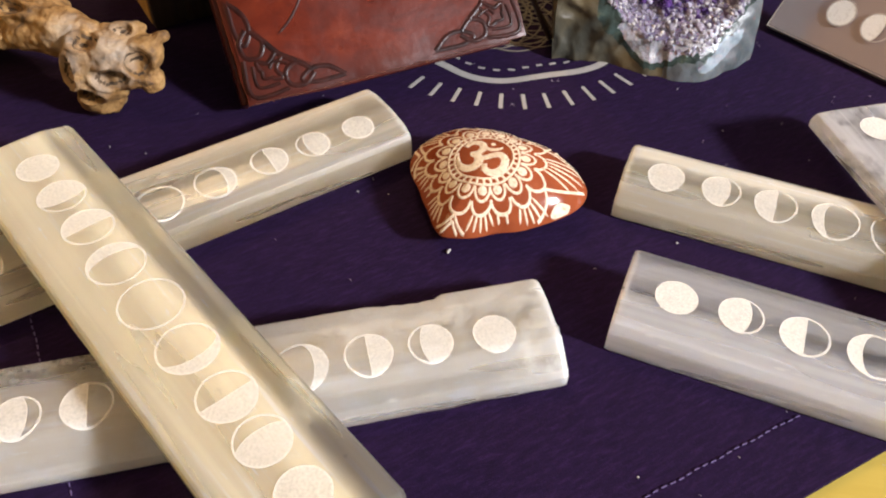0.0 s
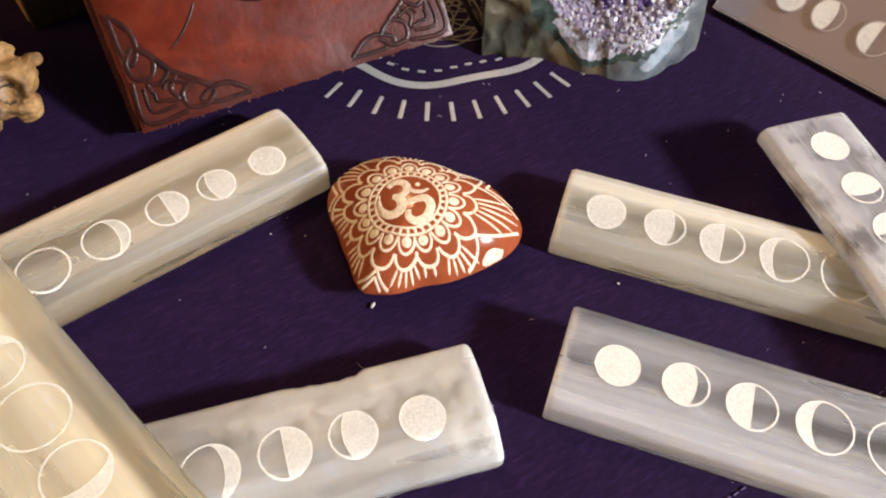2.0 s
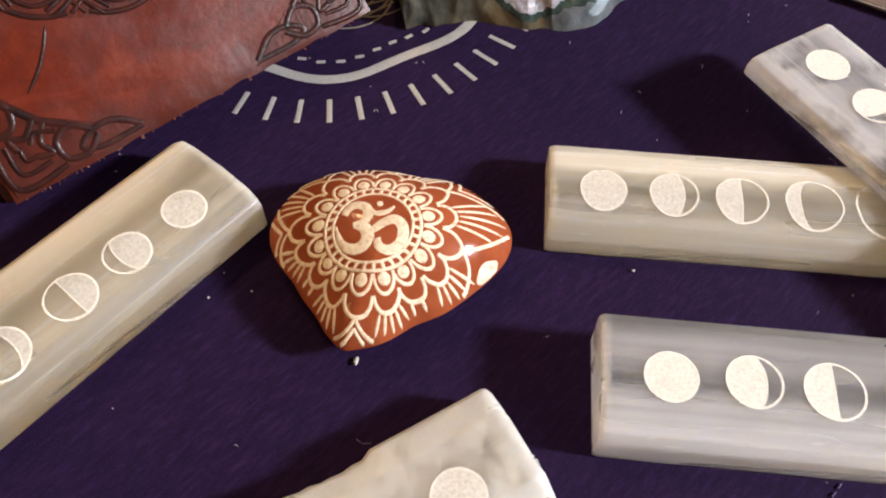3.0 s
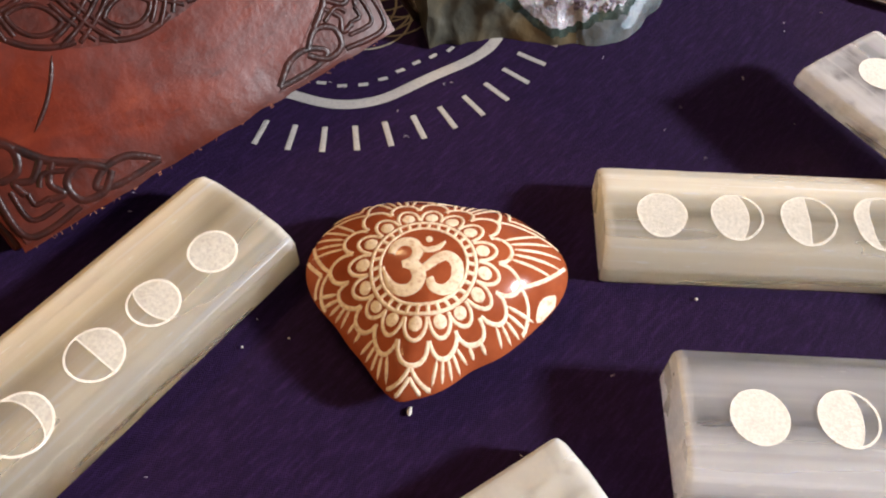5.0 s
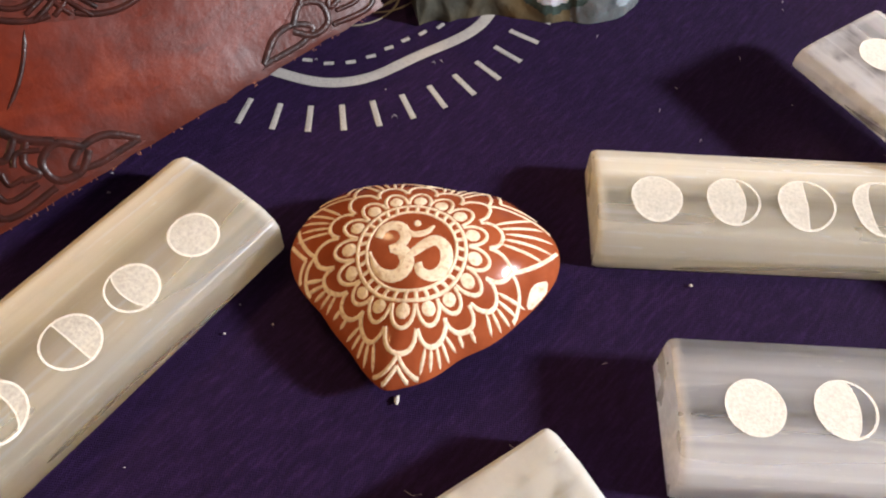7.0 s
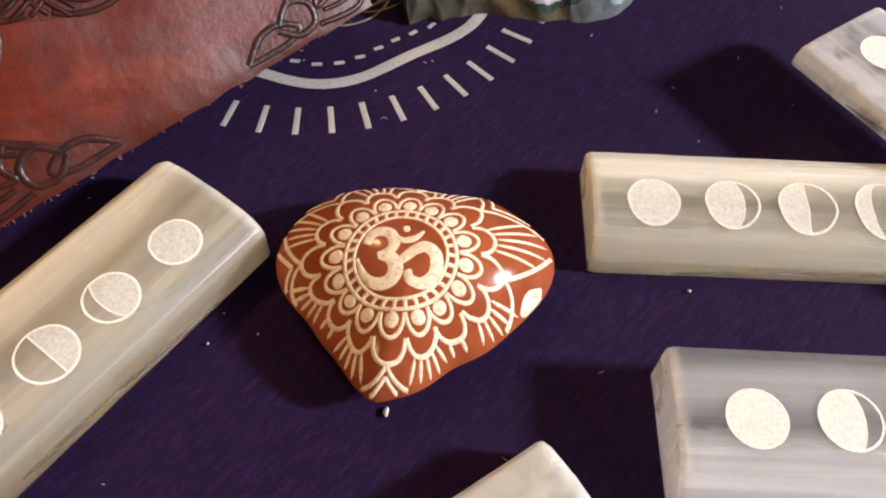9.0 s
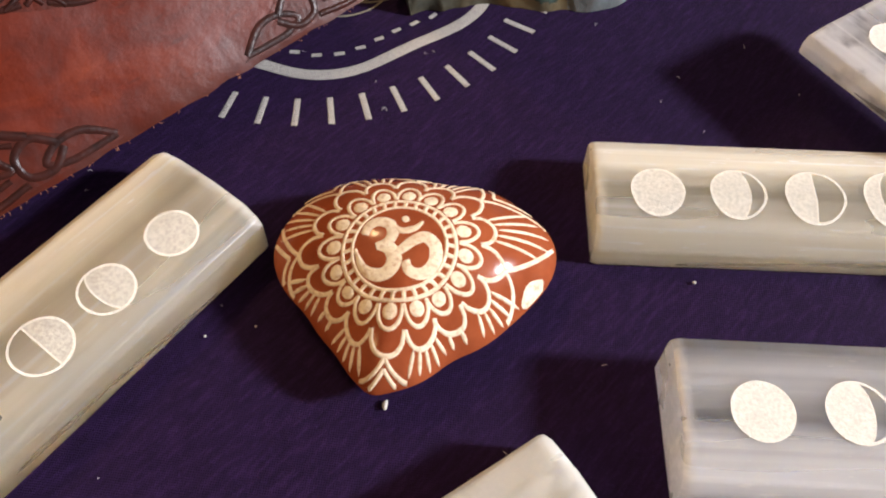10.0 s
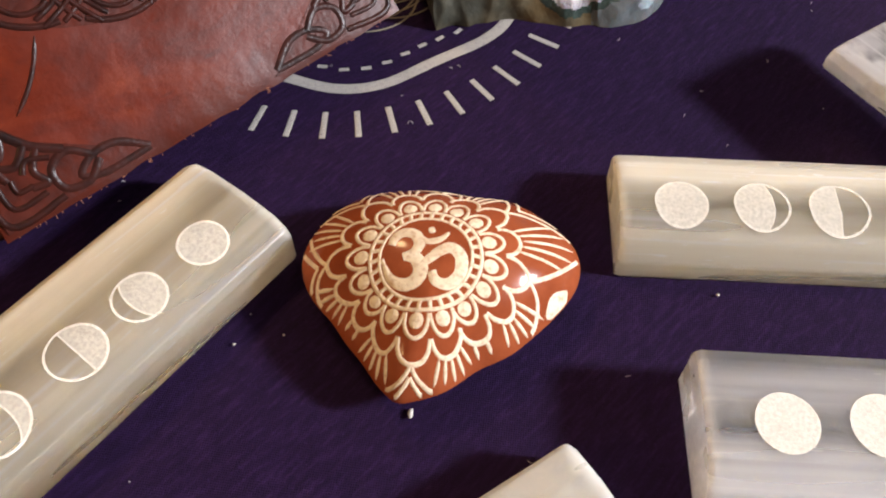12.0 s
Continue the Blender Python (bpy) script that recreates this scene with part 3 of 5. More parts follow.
def moon(bar, phase, r, cx, cy, toward, zfun, tilt=0.0, mats=None):
    """One engraved moon: a disc, or a ring with its lit part; toward: the side that is lit."""
    bm = bmesh.new()
    lift = 0.00022
    ct, st = math.cos(tilt), math.sin(tilt)

    def put(x, y):
        x, y = cx + x * ct - y * st, cy + x * st + y * ct
        return bm.verts.new((x, y, zfun(x, y) + lift))

    def sheet(left, right, n=24, m=8):
        rows = []
        for i in range(n + 1):
            a = radians(-90 + 180 * i / n)
            y = r * math.sin(a) * 0.995
            x0, x1 = left(a), right(a)
            rows.append([put(toward * (x0 + (x1 - x0) * k / m), y) for k in range(m + 1)])
        for p, q in zip(rows, rows[1:]):
            for k in range(m):
                bm.faces.new((p[k], p[k + 1], q[k + 1], q[k]))
    if phase is None:
        sheet(lambda a: -r * math.cos(a), lambda a: r * math.cos(a))
    else:
        if phase < 1:
            sheet(lambda a: -phase * r * math.cos(a), lambda a: 0.97 * r * math.cos(a))
            edge = [(put(toward * (-phase * r * math.cos(a) - 0.0002), r * math.sin(a) * 0.97), put(toward * (-phase * r * math.cos(a) + 0.0002), r * math.sin(a) * 0.97))
                    for a in (radians(-88 + 176 * i / 24) for i in range(25))]
            for pair in edge:
                for v in pair:
                    v.co.z += 0.00005
            for p, q in zip(edge, edge[1:]):
                bm.faces.new((p[0], p[1], q[1], q[0])).material_index = 1
    n, rows = 64, []
    for i in range(n):
        a = math.tau * i / n
        rows.append([put(q * math.cos(a), q * math.sin(a)) for q in (r, r - 0.00062)])
    for row in rows:
        for v in row:
            v.co.z += 0.00006
    for i in range(n):
        p, q = rows[i], rows[(i + 1) % n]
        bm.faces.new((p[0], q[0], q[1], p[1])).material_index = 1
    bmesh.ops.recalc_face_normals(bm, faces=bm.faces)
    for f in bm.faces:
        if f.normal.z < 0:
            f.normal_flip()
    part("engraved_moon", bm, mats, bar, smooth=50)


def selenite_bar(origin, along, z, width, height, pts, mat, label, lateral, flip=False, first=0.0, scale=1.0, length=0.196, chip=0.0, seed=0, at=AT, radii=RADII, notch=None, mats=FROST_WHITE):
    """origin: the front foot of the visible end; along: away from that end; flip: the front lies on the other side of the axis."""
    m = plan_frame(origin, along, z)
    bar = thing("selenite_bar", m, label, "crystal bar", "moon phase bars")
    side = -1 if flip else 1
    prof = round_profile(pts, width, height)
    rnd = random.Random(seed)
    ends = [noise.noise((j * 0.9, seed * 3.1, 0)) for j in range(len(prof))]

    def wob(x, j, y, zz):
        near = math.exp(-x / 0.03)
        k = 0.00018 * min(1, 0.25 + x / 0.008) + chip * near
        edge = 1.0 if j in (0, len(prof) - 1) else 0.35
        if zz > 0.3 * height:
            edge += 1.2 * max(0, noise.noise((x * 160, y * 60, seed)) - 0.15)
        return k * edge * noise.noise((x * 90, y * 120, seed + 5)), -k * edge * (0.5 + noise.noise((x * 110, y * 140, seed + 9)))

    bm = bmesh.new()
    xs = [0.0, 0.0006, 0.0016] + [0.003 + (length - 0.006) * i / 70 for i in range(71)] + [length - 0.0016, length - 0.0006, length]
    cy = width / 2
    rows = []
    for x in xs:
        inset = 0.0006 * max(0.0, 1 - min(x, length - x) / 0.0016) ** 2
        row = []
        for j, (y, zz) in enumerate(prof):
            dy, dz = wob(x, j, y, zz)
            y2 = cy + (y - cy) * (1 - inset / cy) + dy
            z2 = max(0.0, zz * (1 - inset / height) + (dz if zz > 0 else 0))
            x2 = x + ends[j] * (0.0001 + 0.8 * chip) * max(0, 1 - x / 0.01)
            if notch and zz > 0.4 * height and y > 0.6 * width:
                cut = max(0.0, min(1, (x - notch[0]) / 0.002, (notch[1] - x) / 0.012)) * (0.7 + 0.6 * noise.noise((x * 300, 2, 7)))
                y2 -= notch[2] * cut * (y / width - 0.6) / 0.4
                z2 -= 0.25 * notch[2] * cut * (y / width - 0.6) / 0.4
            row.append(bm.verts.new((x2, side * y2, z2)))
        rows.append(row)
    n = len(prof)
    for a, b in zip(rows, rows[1:]):
        for j in range(n):
            bm.faces.new((a[j], b[j], b[(j + 1) % n], a[(j + 1) % n]))
    bm.faces.new(rows[0])
    bm.faces.new(rows[-1][::-1])
    bmesh.ops.recalc_face_normals(bm, faces=bm.faces)
    part("bar", bm, mat, bar, smooth=38)

    def top(x, y):
        return profile_z(prof, side * y)

    for i in range(9):
        x = first + at[i]
        if x + radii[i] < length:
            moon(bar, PHASE[i], radii[i] * scale, x, side * (lateral + 0.0004 * rnd.uniform(-1, 1)), -1 if i < 5 else 1, top, mats=mats)
    return bar


DOME = ((0, 0), (0, 0.42), (0.13, 0.80), (0.36, 1.0), (0.62, 1.0), (0.84, 0.92), (0.985, 0.74), (1, 0.62), (1, 0))
FLAT = ((0, 0), (0, 0.52), (0.06, 0.72), (0.24, 0.97), (0.50, 1.0), (0.90, 1.0), (0.98, 0.94), (1, 0.86), (1, 0))
STEEP = ((0, 0), (0.0, 0.62), (0.03, 0.76), (0.13, 0.92), (0.40, 1.0), (0.74, 0.97), (0.90, 0.86), (1, 0.62), (1, 0))
TILTED = ((0, 0), (0, 0.66), (0.03, 0.80), (0.27, 0.98), (0.50, 1.0), (0.90, 1.0), (0.98, 0.94), (1, 0.86), (1, 0))
LOW = ((0, 0), (0, 0.36), (0.05, 0.50), (0.28, 0.96), (0.40, 1.0), (0.78, 1.0), (0.97, 0.86), (1, 0.76), (1, 0))

C_BAR = selenite_bar((0.0582, 0.2773), (0.969, -0.2457), 0.0006, 0.0325, 0.0145, DOME, SEL_TAN,
                     "tan satin selenite bar engraved with white moon phases on the cloth", 0.0135, first=-0.0016, seed=3, chip=0.0003)
D_BAR = selenite_bar((0.0559, 0.2145), (0.968, -0.2515), 0.0006, 0.0334, 0.0164, FLAT, SEL_GREY,
                     "grey translucent selenite bar engraved with white moon phases", 0.0162, seed=8, mats=FROST_DENSE)
A_AT = (0.0172, 0.0368, 0.0549, 0.0765, 0.0972, 0.1175, 0.1380, 0.1573, 0.1775)
A_BAR = selenite_bar((-0.0213, 0.2990), (-0.755, -0.656), 0.0006, 0.0385, 0.0148, STEEP, SEL_CREAM,
                     "cream selenite bar with moon phases lying partly under another", 0.0124, flip=True, scale=0.94, seed=12, at=A_AT, mats=FROST_THIN)
B_BAR = selenite_bar((0.0448, 0.1987), (-0.934, -0.358), 0.0006, 0.0368, 0.0127, LOW, SEL_CLOUD,
                     "cloudy selenite bar with chipped rough end and moon phases", 0.0158, flip=True, first=0.0034, chip=0.0008, seed=21, notch=(0.0330, 0.058, 0.0020))
F_AT = (0.0203, 0.0391, 0.0585, 0.0792, 0.1010, 0.1225, 0.1436, 0.1613, 0.1802)
F_R = (0.0072, 0.0080, 0.0084, 0.0092, 0.0100, 0.0092, 0.0086, 0.0080, 0.0075)
F_BAR = selenite_bar((-0.1457, 0.2711), (0.762, -0.648), 0.0150, 0.0400, 0.0125, TILTED, SEL_GLOW,
                     "cream selenite bar laid across two other bars, warm lamplight in its colour", 0.0199, flip=True, seed=30, at=F_AT, radii=F_R)
E_BAR = selenite_bar((0.1335, 0.3258), (0.36, -0.933), 0.0152, 0.0360, 0.0062, ((0, 0), (0, 0.55), (0.05, 0.92), (0.2, 1), (0.8, 1), (0.96, 0.95), (1, 0.75), (1, 0)), SEL_SPOT,
                     "flat mottled selenite bar resting across other bars", 0.0194, first=-0.0022, seed=41, mats=FROST_DENSE)

# ---- heart-shaped stone ----
HC = Vector((0.0150, 0.2790))
PC = Vector((0.0090, 0.2772))
OUT = ((0.03024, 0), (-0.00307, 0.00179), (0.00306, -0.00044), (0.00263, 0.00126), (-0.00053, -0.001), (0.00012, 0.00054), (0.00032, -0.00026), (-9e-05, -0.00036), (3e-05, 7e-05), (0.00017, 0))
TOP, GIRDLE = 0.0240, 0.0078


# flats and swellings of the hand-cut outline: direction, amount, spread
TRIM = ((-121, 0.0009, 5.0), (-140, -0.0011, 13.0), (-168, -0.0011, 11.0), (144, -0.0013, 16.0), (-62, 0.0012, 24.0), (-100, 0.0011, 12.0), (8, 0.0006, 11.0))


def heart_r(a):
    r = sum(c * math.cos(k * a) + s * math.sin(k * a) for k, (c, s) in enumerate(OUT))
    for deg, amount, spread in TRIM:
        off = (a - radians(deg) + math.pi) % math.tau - math.pi
        r += amount * math.exp(-(off / radians(spread)) ** 2)
    return r


def heart_top(x, y):
    """Height and normal of the stone's upper side at a place of the plan (world)."""
    def z(x, y):
        d = Vector((x, y)) - HC
        q = min(d.length / heart_r(math.atan2(d.y, d.x)), 0.999)
        return GIRDLE + (TOP - GIRDLE) * (1 - q ** 2.1) ** 0.80
    d = Vector((x, y)) - HC
    lim = heart_r(math.atan2(d.y, d.x)) * 0.992
    if d.length > lim:
        d *= lim / d.length
        x, y = HC.x + d.x, HC.y + d.y
    e = 0.0002
    nn = Vector(((z(x - e, y) - z(x + e, y)) / (2 * e), (z(x, y - e) - z(x, y + e)) / (2 * e), 1))
    return Vector((x, y, z(x, y))), nn.normalized()


heart = thing("heart_stone", pose(0, 0, 0.0006), "red-brown polished heart-shaped stone engraved with cream mandala", "stone")
bm = bmesh.new()
SEG, RINGS = 180, 26
rows = []
for i in range(RINGS):
    q = math.sin(0.5 * math.pi * (i + 1) / RINGS)
    rows.append([bm.verts.new((HC.x + q * heart_r(a) * math.cos(a), HC.y + q * heart_r(a) * math.sin(a), GIRDLE + (TOP - GIRDLE) * max(0, 1 - q ** 2.1) ** 0.80))
                 for a in (math.tau * k / SEG for k in range(SEG))])
for i in range(1, RINGS):
    q = math.cos(0.5 * math.pi * i / RINGS)
    rows.append([bm.verts.new((HC.x + q * heart_r(a) * math.cos(a), HC.y + q * heart_r(a) * math.sin(a), GIRDLE - GIRDLE * max(0, 1 - q ** 2.2) ** 0.74))
                 for a in (math.tau * k / SEG for k in range(SEG))])
for p, q in zip(rows, rows[1:]):
    for k in range(SEG):
        bm.faces.new((p[k], q[k], q[(k + 1) % SEG], p[(k + 1) % SEG]))
tip = bm.verts.new((HC.x, HC.y, TOP))
low = bm.verts.new((HC.x, HC.y, 0.0))
for k in range(SEG):
    bm.faces.new((tip, rows[0][k], rows[0][(k + 1) % SEG]))
    bm.faces.new((low, rows[-1][(k + 1) % SEG], rows[-1][k]))
bmesh.ops.recalc_face_normals(bm, faces=bm.faces)
part("stone", bm, STONE, heart, smooth=60)


def edge_raw(deg):
    """How far the stone's rim lies from the pattern's middle."""
    lo, hi, a = 0.0, 0.06, radians(deg)
    for _ in range(18):
        mid = (lo + hi) / 2
        d = Vector((PC.x + mid * math.cos(a), PC.y + mid * math.sin(a))) - HC
        lo, hi = (mid, hi) if d.length < heart_r(math.atan2(d.y, d.x)) else (lo, mid)
    return lo


RIM = [edge_raw(d) for d in range(360)]


def ray(r, deg):
    """A place of the pattern; the outermost lines stretch or shrink to the rim."""
    a, i = radians(deg), deg % 360
    rim = RIM[int(i)] + (RIM[(int(i) + 1) % 360] - RIM[int(i)]) * (i - int(i))
    inner, full = 0.0134, 0.0228
    reach = min(full, 0.84 * rim)
    if r > full:
        r = reach + (r - full) / (0.0310 - full) * (rim - reach)
    elif r > inner:
        r = inner + (r - inner) * (reach - inner) / (full - inner)
    r = min(r, 0.982 * rim)
    return PC.x + r * math.cos(a), PC.y + r * math.sin(a)


LIFT = 0.00013


def engrave(name, lines, width, closed=False, taper=False, label=""):
    bm = bmesh.new()
    for pts in lines:
        cord(bm, pts, width, LIFT, heart_top, closed, taper)
    part(name, bm, ENGRAVED, heart, label, smooth=60)


def arc(cx, cy, r, a0, a1, n=14, squash=1.0):
    return [(cx + r * math.cos(radians(a0 + (a1 - a0) * i / n)), cy + squash * r * math.sin(radians(a0 + (a1 - a0) * i / n))) for i in range(n + 1)]


engrave("inner_ring", [[ray(0.0107, d) for d in range(0, 360, 5)]], 0.0008, True)
engrave("outer_ring", [[ray(0.0129, d) for d in range(0, 360, 5)]], 0.0009, True)
for d in range(0, 360, 12):
    engrave("ring_bar", [[ray(0.0109, d + 2 * math.sin(d)), ray(0.0118, d), ray(0.0127, d)]], 0.0010)


def petal(mid, half, r0, r1, pts=15):
    """One arched petal between two radii."""
    return [ray(r0 + (r1 - r0) * math.sin(math.pi * i / (pts - 1)) ** 0.55, mid - half + 2 * half * i / (pts - 1)) for i in range(pts)]


STEP = 22.5
rnd = random.Random(4)
for k in range(16):
    c = 4 + STEP * k + rnd.uniform(-1.2, 1.2)
    fan = k % 2 == 0
    engrave("small_petal", [petal(c, 11.0, 0.0136, 0.0187)], 0.0009)
    engrave("petal_dot", [[ray(0.0134 + 0.0034 * i / 6, c) for i in range(7)]], lambda t: 0.0012 + 0.0022 * math.sin(math.pi * t) ** 0.6)
    engrave("large_petal", [petal(c, 11.2, 0.0186, 0.0228 if fan else 0.0238)], 0.00098)
    if fan:
        # a spray of short lines over the petal
        for off in (-2, -1, 0, 1, 2):
            r0, r1 = 0.0231 - 0.0006 * abs(off), 0.0304 - 0.0006 * abs(off) + rnd.uniform(-0.0006, 0.0006)
            engrave("fan_line", [[ray(r0 + (r1 - r0) * i / 6, c + off * (3.6 + 2.0 * i / 6)) for i in range(7)]], 0.00088, taper=True)
    elif RIM[int(c) % 360] < 0.0256:
        # little room before the rim: short drips
        for off in (-5, 3):
            engrave("drip", [[ray(0.0234 + 0.0050 * i / 4, c + off) for i in range(5)]], 0.0010, taper=True)
    else:
        # nested pointed leaves that reach over to the neighbouring sprays
        wide = 11 if k == 11 else 19
        for side in (-1, 1):
            engrave("leaf_line", [[ray(0.0236 + 0.0068 * (i / 8) ** 0.9, c + side * wide * (i / 8) ** 1.25) for i in range(9)]], 0.00095)
            if k == 15:
                continue
            engrave("leaf_line", [[ray(0.0264 + 0.0042 * (i / 8), c + side * 0.55 * wide * (i / 8) ** 1.1) for i in range(9)]], 0.0009)
e = [ray(0.0300, d) for d in range(-28, -13, 2)]
engrave("pale_rim_patch", [e], lambda t: 0.0006 + 0.0034 * math.sin(math.pi * t), label="pale patch at the rim")


def om(pts):
    return [(PC.x + x * 0.0098, PC.y + y * 0.0098) for x, y in smooth_line(pts, 8)]


for name, pts, w in (
        ("om_upper_bow", ((-0.72, 0.50), (-0.58, 0.70), (-0.34, 0.76), (-0.12, 0.62), (-0.08, 0.34), (-0.26, 0.14), (-0.52, 0.11)), lambda t: 0.0020 + 0.0009 * math.sin(math.pi * t)),
        ("om_lower_bow", ((-0.42, 0.11), (-0.22, -0.04), (-0.18, -0.34), (-0.36, -0.56), (-0.64, -0.55), (-0.90, -0.28), (-1.00, 0.22)), lambda t: 0.0009 + 0.0027 * math.sin(math.pi * min(1, 0.14 + t * 0.92)) ** 0.7),
        ("om_tail", ((-0.14, -0.20), (0.10, -0.10), (0.34, 0.02), (0.62, 0.06), (0.80, -0.22), (0.68, -0.64), (0.36, -0.82), (0.10, -0.70), (0.06, -0.44)), lambda t: 0.0020 + 0.0011 * math.sin(math.pi * t)),
        ("om_crescent", ((-0.02, 0.56), (0.12, 0.36), (0.42, 0.34), (0.66, 0.50)), lambda t: 0.0006 + 0.0012 * math.sin(math.pi * t)),
        ("om_dot", ((0.20, 0.66), (0.28, 0.66), (0.36, 0.66)), lambda t: 0.0010 + 0.0010 * math.sin(math.pi * t))):
    engrave(name, [om(pts)], w)

# ---- leather journal ----
BL = Vector((-0.0908, 0.3088, 0.0112))
AL = Vector((0.8704, 0.4902, 0.0457)).normalized()
UP = Vector((-0.3638, 0.5778, 0.7306))
UP = (UP - AL * UP.dot(AL)).normalized()
NO = AL.cross(UP)
BM = Matrix((AL, UP, NO)).transposed().to_4x4()
BM.translation = BL
BW, BH, BT = 0.1259, 0.178, 0.022
journal = thing("leather_journal", BM, "red-brown leather journal tooled with dark celtic knotwork, leaning back", "book")


def cover_z(x, y):
    """The cover bows a little, most at its left edge."""
    return -0.0035 * max(0, 1 - x / 0.022) ** 2 * min(1, y / 0.05) - 0.0006 + 0.0009 * noise.noise((x * 30, y * 24, 2))


def on_cover(x, y):
    return Vector((x, y, cover_z(x, y))), Vector((0, 0, 1))


bm = bmesh.new()
NX, NY = 50, 66
top, bot = [], []
for i in range(NX + 1):
    for lst, dz in ((top, 0), (bot, -0.0028)):
        lst.append([])
    for j in range(NY + 1):
        x, y = BW * i / NX, BH * j / NY
        jx = 0.0007 * noise.noise((y * 130, 1, i > 0)) if i in (0, NX) else 0
        jy = 0.0006 * noise.noise((x * 140, 9, j > 0)) if j in (0, NY) else 0
        top[i].append(bm.verts.new((x + jx, y + jy, cover_z(x, y) - (0.0006 if i in (0, NX) or j in (0, NY) else 0))))
        bot[i].append(bm.verts.new((x + jx, y + jy, cover_z(x, y) - 0.0028)))
for i in range(NX):
    for j in range(NY):
        bm.faces.new((top[i][j], top[i + 1][j], top[i + 1][j + 1], top[i][j + 1]))
        bm.faces.new((bot[i][j], bot[i][j + 1], bot[i + 1][j + 1], bot[i + 1][j]))
side_faces = []
for i in range(NX):
    side_faces.append(bm.faces.new((top[i][0], bot[i][0], bot[i + 1][0], top[i + 1][0])))
    side_faces.append(bm.faces.new((top[i][NY], top[i + 1][NY], bot[i + 1][NY], bot[i][NY])))
for j in range(NY):
    side_faces.append(bm.faces.new((top[0][j], top[0][j + 1], bot[0][j + 1], bot[0][j])))
    side_faces.append(bm.faces.new((top[NX][j], bot[NX][j], bot[NX][j + 1], top[NX][j + 1])))
for f in side_faces:
    f.material_index = 1
part("front_cover", bm, [LEATHER, CUT_EDGE], journal, smooth=50)
part("page_block", box_bm((0.004, 0.006, -BT + 0.003), (BW - 0.007, BH - 0.006, -0.0045), 0.001), PAPER, journal, "cream deckle-edged pages")
part("back_cover", box_bm((0.0, 0.0005, -BT), (BW - 0.001, BH - 0.0005, -BT + 0.0026), 0.0008), LEATHER, journal)
part("spine", box_bm((-0.0022, 0.001, -BT + 0.0004), (0.0008, BH - 0.001, -0.0062), 0.001), LEATHER, journal)

MX, MY = 0.0630, 0.0890


def ring_line(fun, n=360):
    return [(MX + fun(a) * math.cos(a), MY + fun(a) * math.sin(a)) for a in (math.tau * i / n for i in range(n))]


BRAID, KNOTS = 0.0488, 13


def on_band(a, off):
    """A place of the knotwork band: its angle and the way out from its middle line."""
    return MX + (BRAID + off) * math.cos(a), MY + (BRAID + off) * math.sin(a)


bm = cord(bmesh.new(), ring_line(lambda a: BRAID, 240), 0.0142, 0.00012, on_cover, closed=True)
part("band_ground", bm, STAINED, journal, "dark stained ground of the knotwork band", smooth=60)
for k in range(KNOTS):
    a0, step = k * math.tau / KNOTS, math.tau / KNOTS
    # a basket-woven cluster of crossing straps
    bm = bmesh.new()
    for sgn in (-1, 1):
        for c in (-1, 0, 1):
            ln = 0.0062 if c == 0 else 0.0048
            cord(bm, [on_band(a0 + (c * 0.0030 + sgn * t * ln) / BRAID, t * ln * 1.05 + (0 if c == 0 else -sgn * c * 0.0002)) for t in (i / 5 - 1 for i in range(11))], 0.0016,
                 0.00062 + 0.00018 * ((c + sgn) % 2), on_cover, weave_k=0.22)
    part("knot_weave", bm, TOOLED, journal, "dark raised celtic knotwork" if k == 0 else "", smooth=60)
    # the two long straps and the open link that lead to the next cluster
    bm = bmesh.new()
    for sgn in (-1, 1):
        cord(bm, [on_band(a0 + (0.12 + 0.76 * t) * step, sgn * (0.0068 - 0.0018 * abs(2 * t - 1) ** 2)) for t in (i / 12 for i in range(13))], 0.0019, 0.00056, on_cover)
        cord(bm, [on_band(a0 + (0.22 + 0.56 * t) * step, sgn * 0.0039 * math.sin(math.pi * t) ** 0.7) for t in (i / 14 for i in range(15))], 0.0017, 0.00072, on_cover)
    part("knot_link", bm, TOOLED, journal, smooth=60)
bm = cord(bmesh.new(), ring_line(lambda a: 0.0385 + 0.0003 * math.sin(30 * a)), 0.0015, 0.0006, on_cover, closed=True)
part("inner_border", bm, TOOLED, journal, smooth=60)
for k in range(3):
    bm = cord(bmesh.new(), ring_line(lambda a: 0.0315 - 0.0012 * k + 0.0013 * math.sin(20 * a + k * 2.1)), 0.0024, 0.0024 - 0.0003 * k, on_cover, closed=True)
    part("rope_border", bm, LEATHER, journal, "twisted brown leather rope round the middle", smooth=60)
for k in range(28):
    a = math.tau * k / 28
    bm = cord(bmesh.new(), [(MX + (0.0270 + 0.0082 * t) * math.cos(a + 0.10 * t), MY + (0.0270 + 0.0082 * t) * math.sin(a + 0.10 * t)) for t in (i / 5 for i in range(6))], 0.0013, 0.0036, on_cover)
    part("lacing", bm, CORD, journal, smooth=60)
bm = cord(bmesh.new(), smooth_line(((0.0340, 0.0395), (0.0300, 0.034), (0.0250, 0.029), (0.0195, 0.0250)), 5), 0.0012, 0.00035, on_cover, taper=True)
part("crease", bm, TOOLED, journal, "dark crease in the leather")


